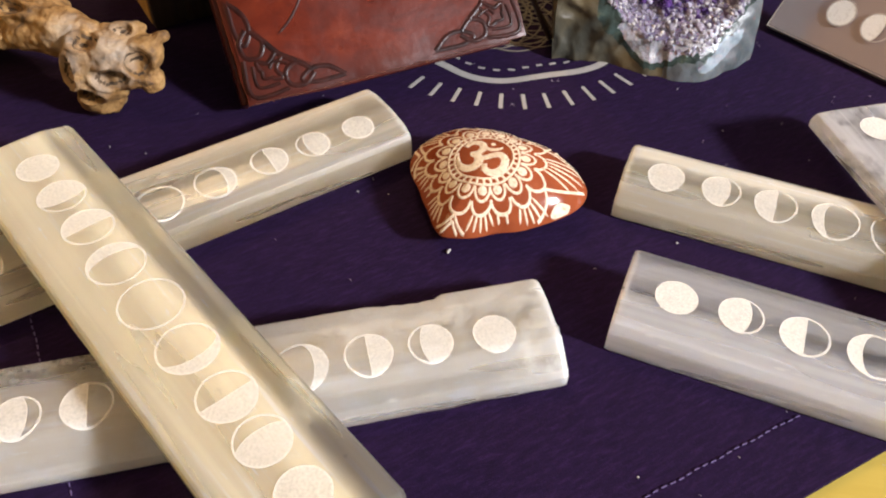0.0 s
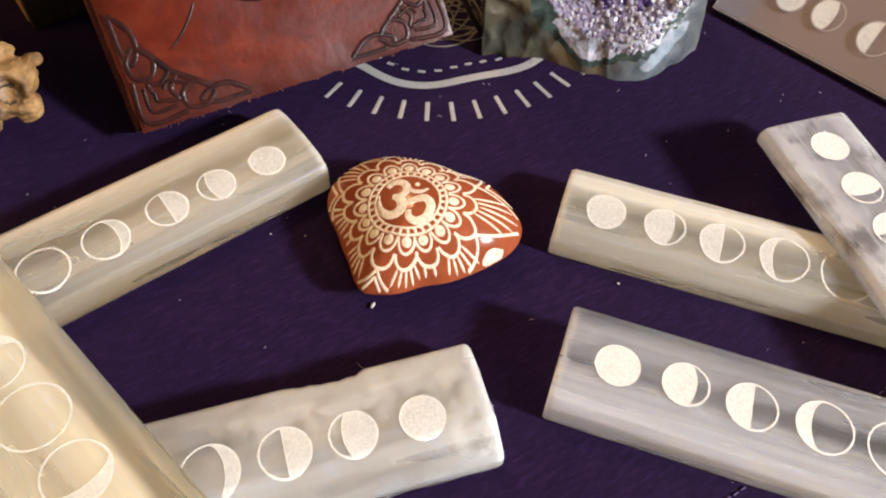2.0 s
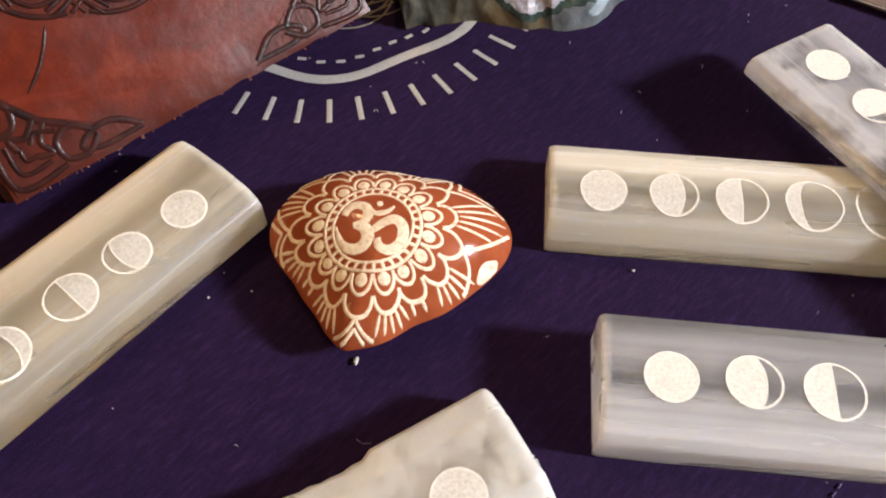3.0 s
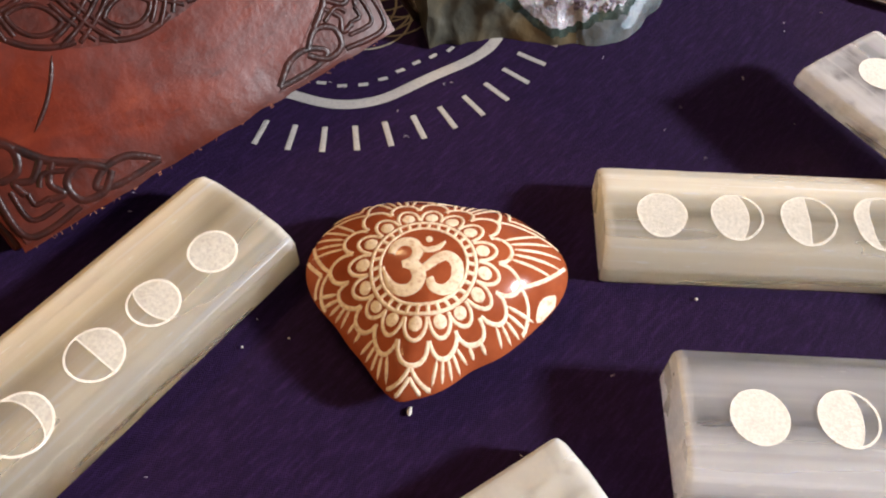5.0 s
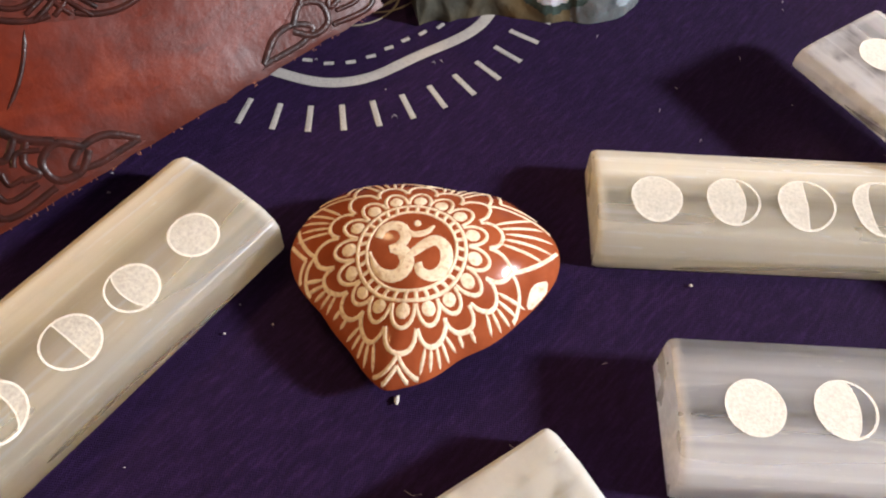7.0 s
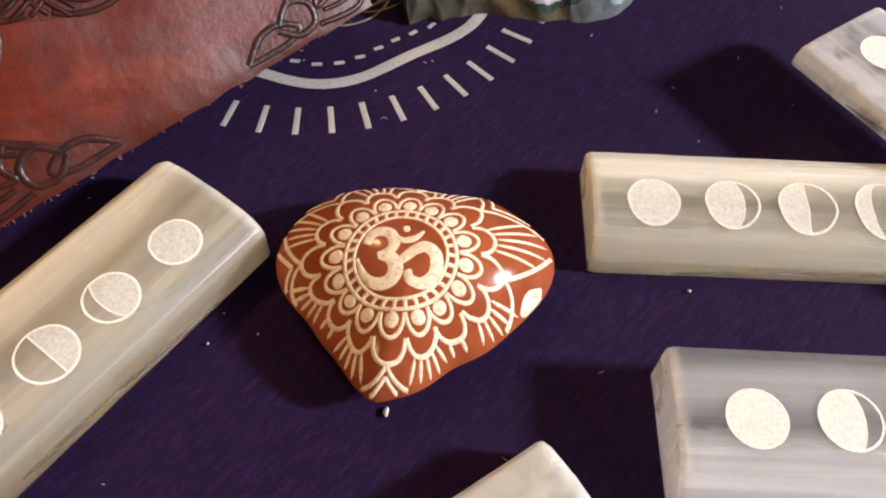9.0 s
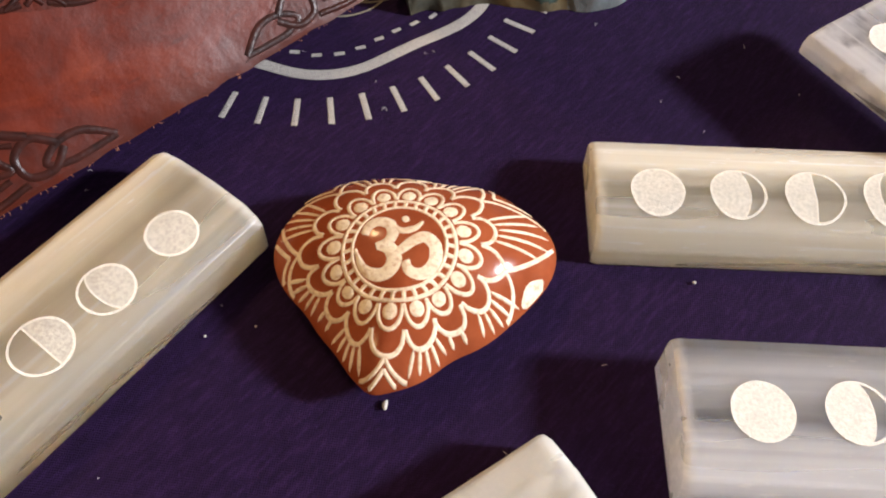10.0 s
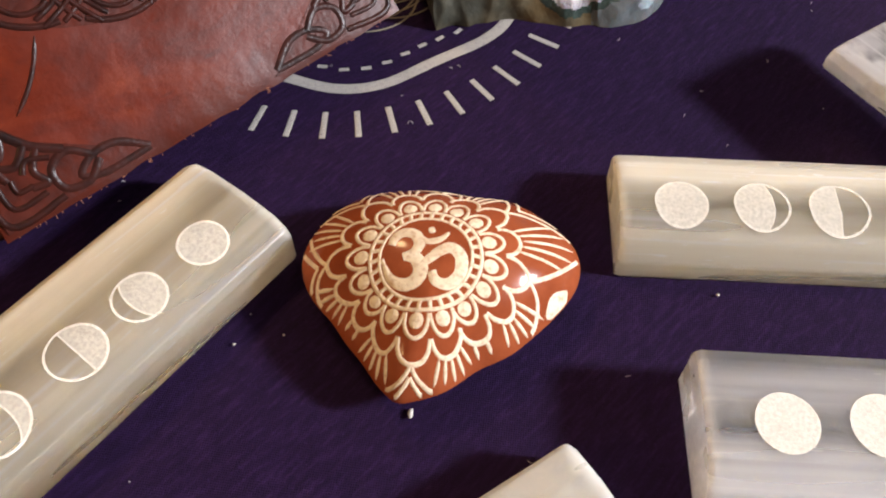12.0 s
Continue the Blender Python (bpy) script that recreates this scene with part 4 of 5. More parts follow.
def corner(fx, fy):
    """A triangular corner knot; fx, fy mirror it into the other corners."""
    def at(x, y):
        return (BW - x if fx else x), (BH - y if fy else y)
    lines = [
        (((0.0425, 0.0030), (0.036, 0.0080), (0.029, 0.0085), (0.024, 0.0052), (0.029, 0.0030), (0.036, 0.0028), (0.0425, 0.0030)), 0.0021),
        (((0.0030, 0.0425), (0.0080, 0.036), (0.0085, 0.029), (0.0052, 0.024), (0.0030, 0.029), (0.0028, 0.036), (0.0030, 0.0425)), 0.0021),
        (((0.0290, 0.0085), (0.0240, 0.0125), (0.0185, 0.0100), (0.0190, 0.0045), (0.0250, 0.0032), (0.0300, 0.0070)), 0.0022),
        (((0.0085, 0.0290), (0.0125, 0.0240), (0.0100, 0.0185), (0.0045, 0.0190), (0.0032, 0.0250), (0.0070, 0.0300)), 0.0022),
        (((0.0240, 0.0130), (0.0190, 0.0165), (0.0165, 0.0190), (0.0130, 0.0240)), 0.0024),
        (((0.0185, 0.0165), (0.0150, 0.0120), (0.0165, 0.0080), (0.0125, 0.0085)), 0.0020),
        (((0.0165, 0.0185), (0.0120, 0.0150), (0.0080, 0.0165), (0.0085, 0.0125)), 0.0020),
        (((0.0030, 0.0180), (0.0030, 0.0030), (0.0180, 0.0030)), 0.0018),
        (((0.0060, 0.0150), (0.0062, 0.0062), (0.0150, 0.0060)), 0.0015),
        (((0.0092, 0.0125), (0.0092, 0.0092), (0.0130, 0.0090)), 0.0014),
        (((0.0125, 0.0125), (0.0150, 0.0150), (0.0200, 0.0130)), 0.0015),
    ]
    bm = bmesh.new()
    ground = [at(*p) for p in smooth_line(((0.0016, 0.0440), (0.0016, 0.0016), (0.0440, 0.0016), (0.031, 0.0100), (0.0185, 0.0185), (0.0100, 0.031)), 1, True)]
    mid = bm.verts.new(on_cover(*at(0.0090, 0.0090))[0] + Vector((0, 0, 0.00016)))
    rim = [bm.verts.new(on_cover(*p)[0] + Vector((0, 0, 0.00016))) for p in ground]
    for p, q in zip(rim, rim[1:] + rim[:1]):
        bm.faces.new((mid, p, q))
    bmesh.ops.subdivide_edges(bm, edges=bm.edges[:], cuts=6, use_grid_fill=True)
    for v in bm.verts:
        v.co.z = cover_z(v.co.x, v.co.y) + 0.00016
    bmesh.ops.recalc_face_normals(bm, faces=bm.faces)
    part("corner_ground", bm, STAINED, journal, smooth=60)
    for i, (pts, w) in enumerate(lines):
        bm = cord(bmesh.new(), [at(*p) for p in smooth_line(pts, 7)], w * 1.15, 0.00034 + 0.00005 * i, on_cover)
        bmesh.ops.recalc_face_normals(bm, faces=bm.faces)
        part("corner_knot", bm, TOOLED, journal, smooth=60)


for fx in (False, True):
    for fy in (False, True):
        corner(fx, fy)
# frayed fibres along the lower edge
bm = bmesh.new()
rnd = random.Random(5)
for k in range(34):
    x = rnd.uniform(0.002, BW - 0.002)
    ln = rnd.choice((0.0004, 0.0006, 0.0009, 0.0020 if k % 9 == 0 else 0.0005))
    tube(bm, [(x, 0.0006, -0.0015), (x + rnd.uniform(-0.4, 0.4) * ln, -ln * 0.6, -0.0012), (x + rnd.uniform(-1, 1) * ln, -ln, -0.0016)], 0.00008, 4)
part("frayed_edge", bm, CUT_EDGE, journal, "frayed leather fibres", smooth=60)
bm = bmesh.new()
q = BL + AL * (BW + 0.0015)
tube(bm, [q + UP * 0.080 + NO * -0.004, q + UP * 0.060 + AL * 0.004 + NO * -0.004, q + UP * 0.040 + AL * 0.004, q + UP * 0.024 + AL * 0.003 + Vector((0, 0.004, 0)),
          Vector((0.0255, 0.392, 0.010)), Vector((0.0290, 0.393, 0.0026)), Vector((0.0310, 0.400, 0.0020)), Vector((0.026, 0.412, 0.0020))], 0.0013, 8)
part("tie_string", bm, CORD, journal, "dark leather tie string", smooth=60, m=BM.inverted())

# ---- amethyst geode ----
GL = Vector((0.0312, 0.3786))
GD = (0.987, 0.159)
geode = thing("amethyst_geode", plan_frame(GL, GD, 0.0004), "cut amethyst geode with purple crystals standing on the cloth", "geode")
GW, GH = 0.0925, 0.128
EC, ES = (0.0545, 0.0650), (0.0395, 0.0490)


def cavity(s, h):
    """Distance from the cavity's middle: 1 on its rim."""
    a = math.atan2((h - EC[1]) / ES[1], (s - EC[0]) / ES[0])
    wob = 1 + 0.05 * math.sin(3 * a + 1) + 0.04 * math.sin(5 * a) + 0.05 * noise.noise((math.cos(a) * 3, math.sin(a) * 3, 0))
    return math.hypot((s - EC[0]) / ES[0], (h - EC[1]) / ES[1]) / wob


def geode_front(s, h):
    """The front face's depth (y), pits going back."""
    c = cavity(s, h)
    y = 0.12 * h
    y -= 0.0185 * math.exp(-(h / 0.026) ** 2) * max(0, math.sin(math.pi * min(1, max(0, s / GW) ** 1.7))) ** 1.2
    if c < 1:
        y += 0.030 * (1 - c * c) ** 0.8
    elif s < 0.05:
        y += 0.0028 * abs(noise.noise((s * 95, h * 80, 12))) * min(1, (c - 1) / 0.1)
    y += 0.0022 * noise.noise((s * 60, h * 60, 4)) * (1 if c > 0.92 else 0.6) + 0.0012 * noise.noise((s * 160, h * 160, 8))
    return y


def geode_side(h):
    """Half-open width at a height: the block narrows upwards."""
    k = max(0, h - 0.085) / 0.043
    return 0.010 * (1 - math.sqrt(max(0, 1 - min(1, k) ** 2))) + 0.010 * k * k


bm = bmesh.new()
NS, NH = 168, 220
grid = []
for i in range(NS + 1):
    col = []
    for j in range(NH + 1):
        h = GH * j / NH
        ins = geode_side(h) + 0.0010 * noise.noise((h * 70, 3 * (i > NS / 2), 1))
        s = ins + (GW - 2 * ins) * i / NS
        if 0 < i < NS and 0 < j < NH:
            s += 0.00022 * noise.noise((i * 0.81, j * 0.97, 3))
            h += 0.00022 * noise.noise((i * 0.93, j * 0.79, 9))
        col.append(bm.verts.new((s, geode_front(s, h), h)))
    grid.append(col)
for i in range(NS):
    for j in range(NH):
        f = bm.faces.new((grid[i][j], grid[i + 1][j], grid[i + 1][j + 1], grid[i][j + 1]))
        c = f.calc_center_median()
        k = cavity(c.x, c.z) + 0.03 * noise.noise((c.x * 300, c.z * 300, 2))
        band = 1.10 + (0.04 if c.z < 0.03 else 0.0) + 0.08 * noise.noise((c.x * 60, c.z * 60, 6)) - 0.05 * (c.x > 0.07)
        if k < 0.66:
            f.material_index = 4
        elif k < 1.0:
            f.material_index = 3
        elif k < band and c.x > 0.026 + 0.006 * noise.noise((c.x * 90, c.z * 90, 5)):
            f.material_index = 6
        elif k < band + 0.065:
            f.material_index = 1
        elif k < band + 0.03 and c.x < 0.03 and noise.noise((c.x * 200, c.z * 200, 3)) > 0:
            f.material_index = 5
        elif ((c.x - 0.0745) / 0.0105) ** 2 + ((c.z - 0.0105 - 0.55 * (c.x - 0.0745)) / 0.0042) ** 2 < 1 + 0.5 * noise.noise((c.x * 250, c.z * 250, 1)):
            f.material_index = 2
rim = [e for e in bm.edges if e.is_boundary]
got = bmesh.ops.extrude_edge_only(bm, edges=rim)
newv = [v for v in got["geom"] if isinstance(v, bmesh.types.BMVert)]
for v in newv:
    v.co.y = 0.052 + 0.004 * noise.noise(v.co * 40)
    v.co.x = GW / 2 + (v.co.x - GW / 2) * 0.86
back = [e for e in bm.edges if e.is_boundary]
bmesh.ops.holes_fill(bm, edges=back, sides=0)
for f in bm.faces:
    if f.calc_center_median().y > 0.03 and f.material_index and f.normal.y > 0:
        f.material_index = 0
for f in bm.faces:
    c = f.calc_center_median()
    if f.material_index == 0 and c.x > 0.048 + 0.012 * noise.noise(c * 70):
        f.material_index = 7
part("rock", bm, [ROCK, AGATE, BLUE_CHALCEDONY, DRUSE, DEEP, OCHRE_RIM, WHITE_QUARTZ, PALE_AGATE], geode, smooth=28)


def crystal_mesh(mat, slim):
    bm = bmesh.new()
    r = [bm.verts.new((math.cos(k * math.tau / 6), math.sin(k * math.tau / 6), 0)) for k in range(6)]
    r2 = [bm.verts.new((0.92 * math.cos(k * math.tau / 6), 0.92 * math.sin(k * math.tau / 6), slim)) for k in range(6)]
    t = bm.verts.new((0.12, 0.05, slim + 1.15))
    for k in range(6):
        bm.faces.new((r[k], r[(k + 1) % 6], r2[(k + 1) % 6], r2[k]))
        bm.faces.new((r2[k], r2[(k + 1) % 6], t))
    return mesh_of("crystal", bm, mat)


MESHES = {k: [crystal_mesh(m, s) for s in (0.5, 0.9)] for k, m in (("violet", VIOLET), ("dark", DARK_VIOLET), ("pale", PALE_CRYSTAL), ("amber", AMBER))}
rnd = random.Random(11)
count = 0
while count < 290:
    s, h = EC[0] + ES[0] * rnd.uniform(-1, 1), EC[1] + ES[1] * rnd.uniform(-1, 1)
    c = cavity(s, h)
    if c > 0.97 or h > 0.105 and rnd.random() < 0.6:
        continue
    kind = "pale" if c > 0.86 else rnd.choice(("violet", "violet", "violet", "pale")) if c > 0.66 else rnd.choice(("violet", "dark", "dark", "pale")) if c > 0.5 else rnd.choice(("dark",) * 7 + ("violet",))
    if h > 0.055 and s > 0.045 and c < 0.7 and rnd.random() < 0.6:
        kind = "dark"
    size = {"pale": 0.0020, "violet": 0.0026, "dark": 0.0033, "amber": 0.0026}[kind] * rnd.uniform(0.6, 1.3)
    if count == 0:
        s, h, kind, size = 0.0625, 0.0560, "amber", 0.0026
    p = Vector((s, geode_front(s, h) + 0.0006, h))
    out = Vector(((EC[0] - s) * 0.35 / ES[0], -1, (EC[1] - h) * 0.35 / ES[1])) + Vector((rnd.uniform(-0.5, 0.5), 0, rnd.uniform(-0.5, 0.5)))
    ob = new("crystal", rnd.choice(MESHES[kind]))
    ob.parent = geode
    turn = out.to_track_quat("Z", "Y").to_matrix().to_4x4() @ Matrix.Rotation(rnd.uniform(0, 6), 4, "Z")
    ob.matrix_local = Matrix.Translation(p) @ turn @ Matrix.Diagonal((size, size * rnd.uniform(0.8, 1.1), size * rnd.uniform(0.8, 1.3), 1))
    count += 1



def point_field(name, count, near, far, sizes, stops, seed, label):
    """Many small six-sided points between two shares of the cavity's radius."""
    bm = bmesh.new()
    rnd = random.Random(seed)
    for _ in range(count):
        a, c = rnd.uniform(0, math.tau), rnd.uniform(near, far)
        s, h = EC[0] + ES[0] * c * math.cos(a), EC[1] + ES[1] * c * math.sin(a)
        if s > GW - 0.002 or h > 0.118:
            continue
        size = rnd.uniform(*sizes)
        p = Vector((s, geode_front(s, h) + 0.0004, h))
        out = Vector((-0.3 * math.cos(a) + rnd.uniform(-0.7, 0.7), -1, -0.3 * math.sin(a) + rnd.uniform(-0.7, 0.7)))
        m = Matrix.Translation(p) @ out.to_track_quat("Z", "Y").to_matrix().to_4x4() @ Matrix.Rotation(rnd.uniform(0, 6), 4, "Z") @ Matrix.Scale(size, 4)
        ring = [bm.verts.new(m @ Vector((math.cos(k * math.tau / 6), math.sin(k * math.tau / 6), 0))) for k in range(6)]
        top = bm.verts.new(m @ Vector((rnd.uniform(-0.25, 0.25), rnd.uniform(-0.25, 0.25), rnd.uniform(0.9, 1.6))))
        for k in range(6):
            bm.faces.new((ring[k], ring[(k + 1) % 6], top))
    mat = material(name, stops[1][1], 0.10, Transmission_Weight=0.3, IOR=1.54)
    nt = mat.node_tree
    geo, ramp = nt.nodes.new("ShaderNodeNewGeometry"), nt.nodes.new("ShaderNodeValToRGB")
    el = ramp.color_ramp.elements
    while len(el) < len(stops):
        el.new(0.5)
    for e, (p, c) in zip(el, stops):
        e.position, e.color = p, (*c, 1)
    nt.links.new(geo.outputs["Random Per Island"], ramp.inputs[0])
    nt.links.new(ramp.outputs[0], nt.nodes["Principled BSDF"].inputs["Base Color"])
    bump(mat, 700, 0.2, 0.0005)
    tagged(part(name, bm, mat, geode, label), kind="stuff")


point_field("quartz_druse", 2800, 0.86, 1.10, (0.0006, 0.0014), ((0.0, (0.16, 0.12, 0.22)), (0.4, (0.40, 0.36, 0.43)), (1.0, (0.72, 0.69, 0.66))), 23, "glittering small white quartz points")
point_field("amethyst_druse", 1500, 0.60, 0.92, (0.0009, 0.0020), ((0.0, (0.020, 0.010, 0.050)), (0.5, (0.10, 0.050, 0.19)), (0.85, (0.26, 0.19, 0.38)), (1.0, (0.60, 0.56, 0.66))), 29, "glittering violet amethyst points")
point_field("dark_druse", 900, 0.0, 0.66, (0.0011, 0.0024), ((0.0, (0.006, 0.004, 0.012)), (0.7, (0.022, 0.012, 0.045)), (0.92, (0.06, 0.035, 0.12)), (1.0, (0.30, 0.28, 0.40))), 31, "near-black amethyst points deep in the cavity")

# ---- weathered bone ----
def blobs(bm, items):
    for c, r, rot in items:
        m = Matrix.Translation(c) @ Euler([radians(a) for a in rot]).to_matrix().to_4x4() @ Matrix.Diagonal((*r, 1))
        bmesh.ops.create_icosphere(bm, subdivisions=3, radius=1, matrix=m)


bone = thing("animal_bone", pose(-0.1563, 0.2990, 0.0004), "weathered tan animal bone with hollow sockets lying on the cloth", "bone")
bm = bmesh.new()
blobs(bm, [((0.001, 0.011, 0.0075), (0.010, 0.008, 0.0075), (0, 0, 15)), ((0.010, 0.013, 0.025), (0.012, 0.011, 0.012), (0, 0, 0)), ((-0.0015, 0.012, 0.023), (0.0095, 0.011, 0.014), (0, 10, 0)),
           ((0.004, 0.011, 0.016), (0.012, 0.010, 0.010), (0, 0, 0)), ((0.016, 0.013, 0.018), (0.010, 0.008, 0.0065), (0, -10, 0)), ((0.0235, 0.013, 0.0165), (0.0062, 0.006, 0.0055), (0, 0, 0)),
           ((0.0225, 0.016, 0.027), (0.0085, 0.0075, 0.0080), (0, 0, 0)), ((0.0290, 0.020, 0.0325), (0.0040, 0.0033, 0.0026), (0, -30, 0)), ((0.0130, 0.020, 0.0345), (0.011, 0.0045, 0.0036), (0, -8, 10)),
           ((0.000, 0.018, 0.033), (0.007, 0.006, 0.0046), (0, 20, 0)), ((-0.014, 0.021, 0.030), (0.015, 0.010, 0.0110), (0, 0, -10)), ((-0.029, 0.028, 0.031), (0.018, 0.013, 0.013), (0, 0, -10)),
           ((-0.027, 0.018, 0.028), (0.014, 0.005, 0.006), (0, 4, -14)), ((-0.046, 0.034, 0.029), (0.020, 0.015, 0.0145), (0, 0, -12)), ((-0.040, 0.037, 0.040), (0.019, 0.005, 0.0045), (0, 6, -12)),
           ((-0.048, 0.023, 0.026), (0.015, 0.007, 0.008), (0, 0, -10)), ((-0.066, 0.043, 0.026), (0.023, 0.017, 0.017), (0, 0, -14)), ((-0.088, 0.048, 0.021), (0.022, 0.020, 0.021), (0, 0, -14))])
raw = part("bone_blank", bm, BONE)
rm = raw.modifiers.new("skin", "REMESH")
rm.mode, rm.voxel_size, rm.adaptivity = "VOXEL", 0.0008, 0
bpy.context.view_layer.update()
skin = bpy.data.meshes.new_from_object(raw.evaluated_get(bpy.context.evaluated_depsgraph_get()))
blank = raw.data
bpy.data.objects.remove(raw)
bpy.data.meshes.remove(blank)
bm = bmesh.new()
bm.from_mesh(skin)
bpy.data.meshes.remove(skin)
for _ in range(3):
    bmesh.ops.smooth_vert(bm, verts=bm.verts, factor=0.5, use_axis_x=True, use_axis_y=True, use_axis_z=True)
bm.normal_update()
PITS = []
for near, r, sq in (((-0.0065, 0.000, 0.0245), 0.0034, (1.0, 1, 1.9)), ((0.0130, 0.001, 0.0220), 0.0045, (1.6, 1, 0.95)), ((-0.001, 0.000, 0.0120), 0.0042, (1.5, 1, 0.8)),
                    ((0.002, 0.008, 0.036), 0.0040, (1.5, 1, 1)), ((0.0160, 0.014, 0.040), 0.0028, (1.3, 1, 1)), ((-0.034, 0.020, 0.040), 0.0030, (2.6, 1, 0.8)), ((0.0225, 0.008, 0.027), 0.0050, (1, 1, 1.1)),
                    ((-0.052, 0.018, 0.034), 0.0030, (3, 1, 0.7))):
    PITS.append((min((v.co for v in bm.verts), key=lambda q: (q - Vector(near)).length).copy(), r, sq))
push = {}
for v in bm.verts:
    d = 0.0013 * noise.fractal(v.co * 60, 0.8, 2.0, 5) + 0.0007 * noise.noise(v.co * 320)
    if v.co.x < -0.016:
        d += 0.0012 * math.sin((v.co.y * 0.97 + v.co.x * 0.22) * 900 + v.co.z * 500 + 4 * noise.noise(v.co * 40)) * 0.6
    for c, r, sq in PITS:
        q = Vector([(a - b) / (r * k) for a, b, k in zip(v.co, c, sq)]).length
        d -= 0.95 * r * math.exp(-(q ** 3)) - 0.0014 * math.exp(-((q - 1.25) / 0.22) ** 2)
    push[v] = d
for f in bm.faces:
    c = f.calc_center_median()
    for p, r, sq in PITS:
        q = Vector([(a - b) / (r * k) for a, b, k in zip(c, p, sq)]).length + 0.06 * noise.noise(c * 300)
        # Shade of the hollows as dark faces, with a dark ring round each.
        if q < 0.40 or 0.84 < q < 0.96:
            f.material_index = 1
for v, d in push.items():
    v.co += v.normal * d
lowest = min(v.co.z for v in bm.verts)
bmesh.ops.translate(bm, verts=bm.verts, vec=(0, 0, -lowest))
part("bone", bm, [BONE, SOCKET], bone, smooth=70)

# ---- open wooden frame box behind the journal ----
crate = thing("wooden_display_box", plan_frame((-0.1608, 0.3755), (0.78, 0.626), 0.0004), "dark-fronted wooden display box, lamplight in its golden side colour", "box")
CW, CHT, CD = 0.135, 0.150, 0.075
part("side_panel", box_bm((0, 0.0022, 0), (0.008, CD, CHT), 0.0008), LIT_WOOD, crate, "wooden side with lamplight in its golden colour")
part("side_panel", box_bm((CW - 0.008, 0.0022, 0), (CW, CD, CHT), 0.0008), LIT_WOOD, crate)
part("bottom_panel", box_bm((0.008, 0.0022, 0), (CW - 0.008, CD, 0.008), 0.0005), DARK_WOOD, crate)
part("top_panel", box_bm((0.008, 0.0022, CHT - 0.008), (CW - 0.008, CD, CHT), 0.0005), DARK_WOOD, crate)
part("back_panel", box_bm((0.008, CD - 0.004, 0.008), (CW - 0.008, CD, CHT - 0.008)), GREY_CARD, crate, "grey paper backing")
part("front_stile", box_bm((0.0005, -0.004, 0.0), (0.016, 0.002, CHT), 0.001), DARK_WOOD, crate)
part("front_stile", box_bm((CW - 0.016, -0.004, 0), (CW - 0.0005, 0.002, CHT), 0.001), DARK_WOOD, crate)
part("front_rail", box_bm((0.016, -0.004, 0), (CW - 0.016, 0.002, 0.010), 0.001), DARK_WOOD, crate)
part("front_rail", box_bm((0.016, -0.004, CHT - 0.012), (CW - 0.016, 0.002, CHT), 0.001), DARK_WOOD, crate)
hoop = thing("wooden_hoop", crate.matrix_world @ pose(0.062, 0.030, 0.0545, 80, 0, 0), "round brown turned-wood hoop standing inside the display box", "hoop")
for r0, rr, name in ((0.0420, 0.0040, "outer_rim"), (0.0340, 0.0028, "inner_rim")):
    bm = bmesh.new()
    rows = [[bm.verts.new(((r0 + rr * math.cos(b)) * math.cos(a), (r0 + rr * math.cos(b)) * math.sin(a), 1.4 * rr * math.sin(b))) for b in (math.tau * k / 12 for k in range(12))] for a in (math.tau * i / 64 for i in range(64))]
    for i in range(64):
        for k in range(12):
            bm.faces.new((rows[i][k], rows[(i + 1) % 64][k], rows[(i + 1) % 64][(k + 1) % 12], rows[i][(k + 1) % 12]))
    bmesh.ops.recalc_face_normals(bm, faces=bm.faces)
    part(name, bm, RED_WOOD, hoop, smooth=60)
bm = bmesh.new()
bmesh.ops.create_cone(bm, cap_ends=True, segments=64, radius1=0.040, radius2=0.040, depth=0.003)
part("disc", bm, RED_WOOD, hoop, smooth=40)

# ---- framed teal panel behind the geode ----
panel = thing("framed_panel", plan_frame((-0.010, 0.492), (0.992, -0.055), 0.0004) @ pose(0, 0, 0, -14), "small teal picture panel in aged bronze frame", "picture frame")
part("panel", box_bm((0.006, -0.001, 0.006), (0.166, 0.004, 0.114)), TEAL, panel)
for lo, hi in (((0, -0.004, 0), (0.172, 0.007, 0.0062)), ((0, -0.004, 0.1138), (0.172, 0.007, 0.12)), ((0, -0.004, 0.0064), (0.0062, 0.007, 0.1136)), ((0.1658, -0.004, 0.0064), (0.172, 0.007, 0.1136))):
    part("frame_bar", box_bm(lo, hi, 0.0012), BRONZE, panel)

# ---- smoky plate leaning on a round wooden box ----
PA = Vector((0.7754, -0.6315, 0))
PB = Vector((0.6315, 0.7754, 0))
PU = (PB * math.cos(radians(45)) + Vector((0, 0, 1)) * math.sin(radians(45)))
PM = Matrix((PA, PU, PA.cross(PU))).transposed().to_4x4()
PM.translation = Vector((0.1339, 0.4201, 0.0032))
plate = thing("moon_plate", PM, "smoky polished flat plate with white moon phases, leaning back", "plate")
part("slab", box_bm((0, 0, -0.0036), (0.196, 0.0372, 0), 0.0005), PLATE, plate)
for lo, hi in (((0, -0.0006, -0.0036), (0.196, -0.0001, 0.0001)), ((0, 0.0373, -0.0036), (0.196, 0.0378, 0.0001)), ((-0.0006, -0.0006, -0.0036), (-0.0001, 0.0378, 0.0001))):
    part("clear_edge", box_bm(lo, hi, 0.00015), PLATE_EDGE, plate, "clear bevelled edge")
G_AT = (0.0255, 0.0428, 0.0642, 0.0850, 0.1050, 0.1250, 0.1450, 0.1640, 0.1800)
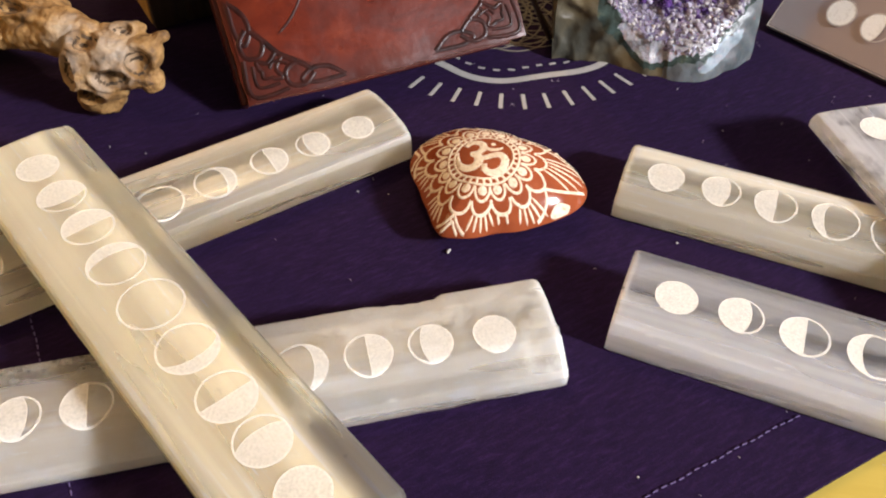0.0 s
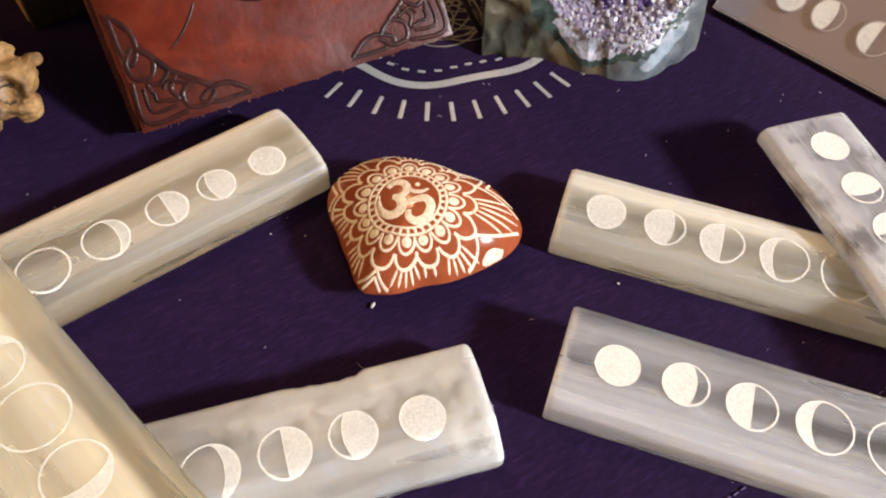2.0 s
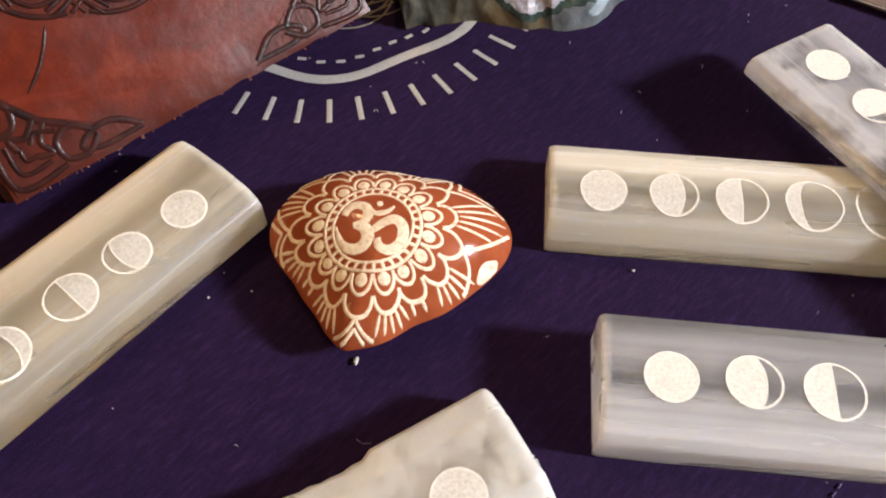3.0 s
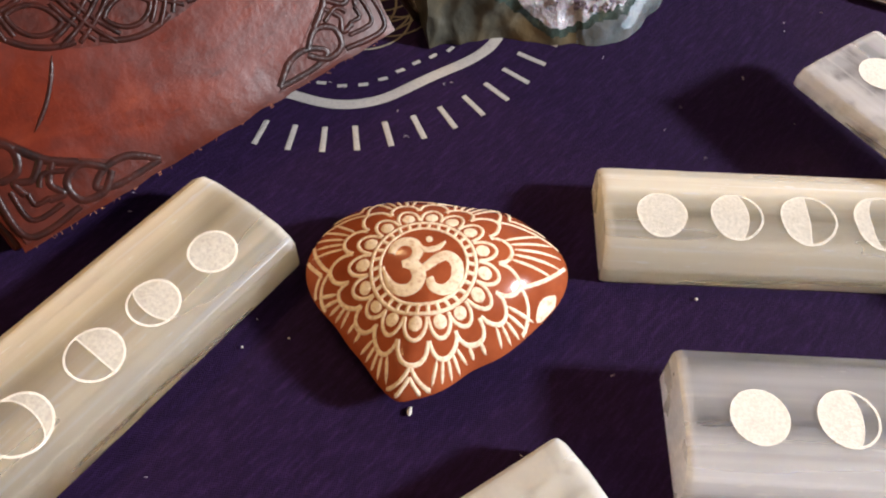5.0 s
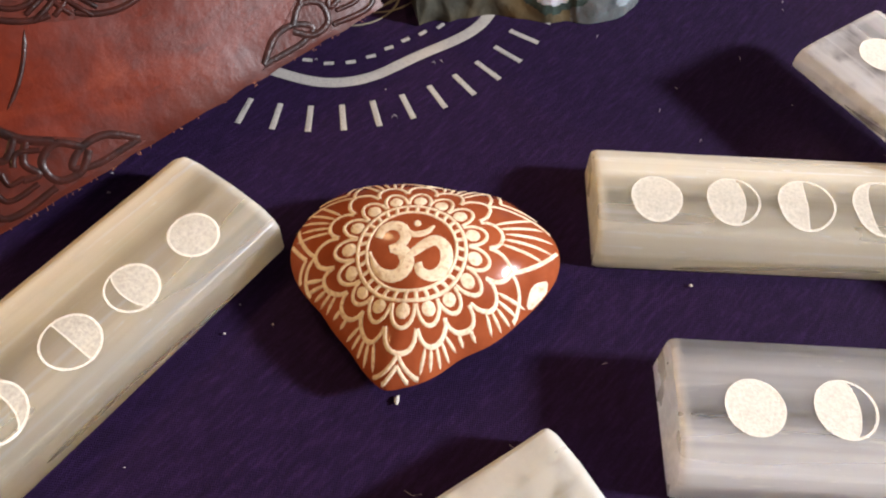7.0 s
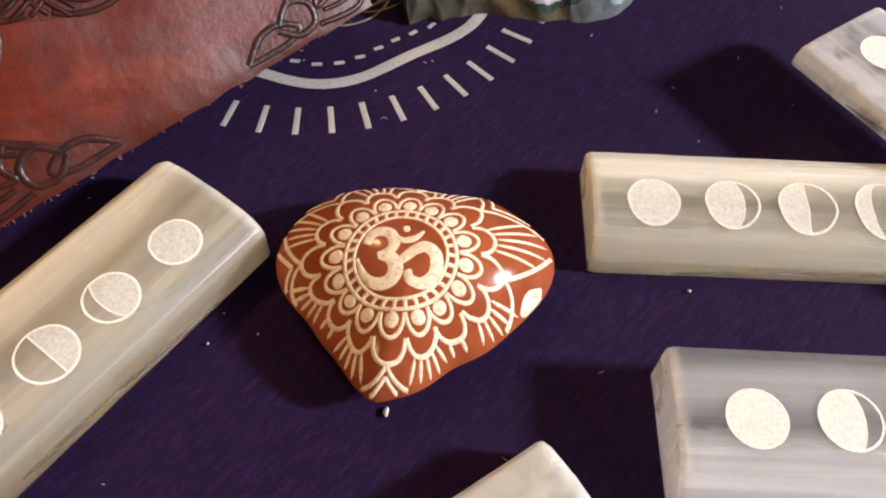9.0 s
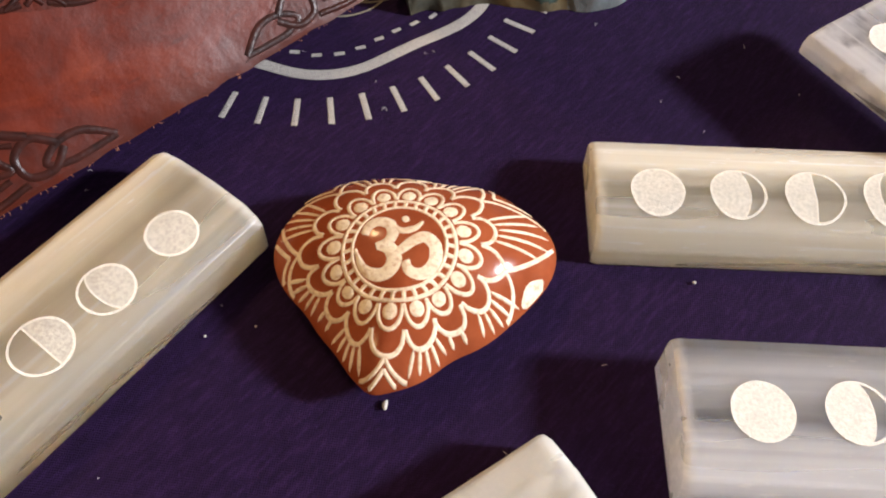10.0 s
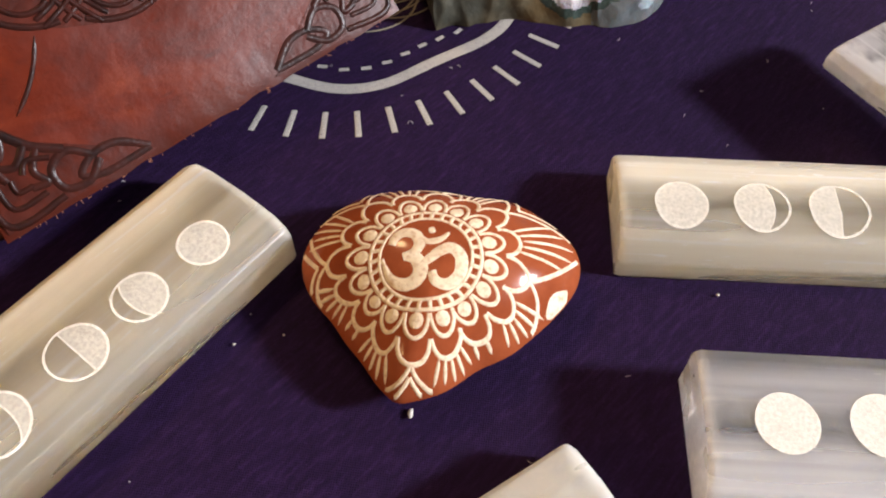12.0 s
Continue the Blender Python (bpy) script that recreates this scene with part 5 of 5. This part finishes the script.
for i in range(9):
    moon(plate, PHASE[i], RADII[i] * 0.98, G_AT[i] + 0.0012, 0.0182, -1 if i < 5 else 1, lambda x, y: 0.0004, mats=[FOIL, PLATE_EDGE])

drum = thing("round_wooden_box", pose(0.262, 0.480, 0.0004), "round warm brown wooden box behind the plate", "box")
bm = bmesh.new()
prof = [(0.0, 0), (0.056, 0), (0.060, 0.002), (0.061, 0.05), (0.060, 0.066), (0.058, 0.068), (0.0, 0.068)]
rows = [[bm.verts.new((r * math.cos(a), r * math.sin(a), z)) for r, z in prof[1:-1]] for a in (math.tau * i / 72 for i in range(72))]
for i in range(72):
    p, q = rows[i], rows[(i + 1) % 72]
    for k in range(len(p) - 1):
        bm.faces.new((p[k], q[k], q[k + 1], p[k + 1]))
bm.faces.new([r[0] for r in rows][::-1])
bm.faces.new([r[-1] for r in rows])
part("body", bm, RED_WOOD, drum, smooth=35)

# ---- crumbs and lint on the cloth ----
for x, y, s in ((0.0, 0.25, 0.0006), (0.0824, 0.2665, 0.00045), (-0.0269, 0.2763, 0.0003), (-0.0390, 0.2760, 0.00035), (0.066, 0.170, 0.0003), (-0.098, 0.205, 0.0004)):
    bm = bmesh.new()
    bmesh.ops.create_icosphere(bm, subdivisions=2, radius=s)
    for v in bm.verts:
        v.co *= 1 + 0.5 * noise.noise(v.co * 1500 + Vector((x * 100, y * 100, 0)))
        v.co.z *= 0.6
        v.co.y *= 2.0 if s > 0.0005 else 1
    crumb = part("selenite_crumb", bm, CRUMB, smooth=60)
    crumb.matrix_world = pose(x, y, 0.0005 + 0.4 * s, 0, 0, -20)
    tagged(crumb, "tiny pale selenite chip on the cloth", "crumb", "selenite crumbs")
bm = bmesh.new()
rnd = random.Random(77)
for k in range(110):
    x, y = rnd.uniform(-0.15, 0.20), rnd.uniform(0.16, 0.42)
    a, ln = rnd.uniform(0, 6.3), rnd.choice((0.0003, 0.0004, 0.0006, 0.0022 if k % 6 == 0 else 0.0005))
    b = a + rnd.uniform(-1, 1)
    tube(bm, [(x, y, 0.0005), (x + ln * math.cos(a), y + ln * math.sin(a), 0.0012), (x + ln * (math.cos(a) + math.cos(b)), y + ln * (math.sin(a) + math.sin(b)), 0.0009)], 0.00004 if ln > 0.002 else 0.00008, 4)
tagged(part("lint", bm, LINT), "scattered pale lint and dust on the cloth", "lint", kind="stuff")
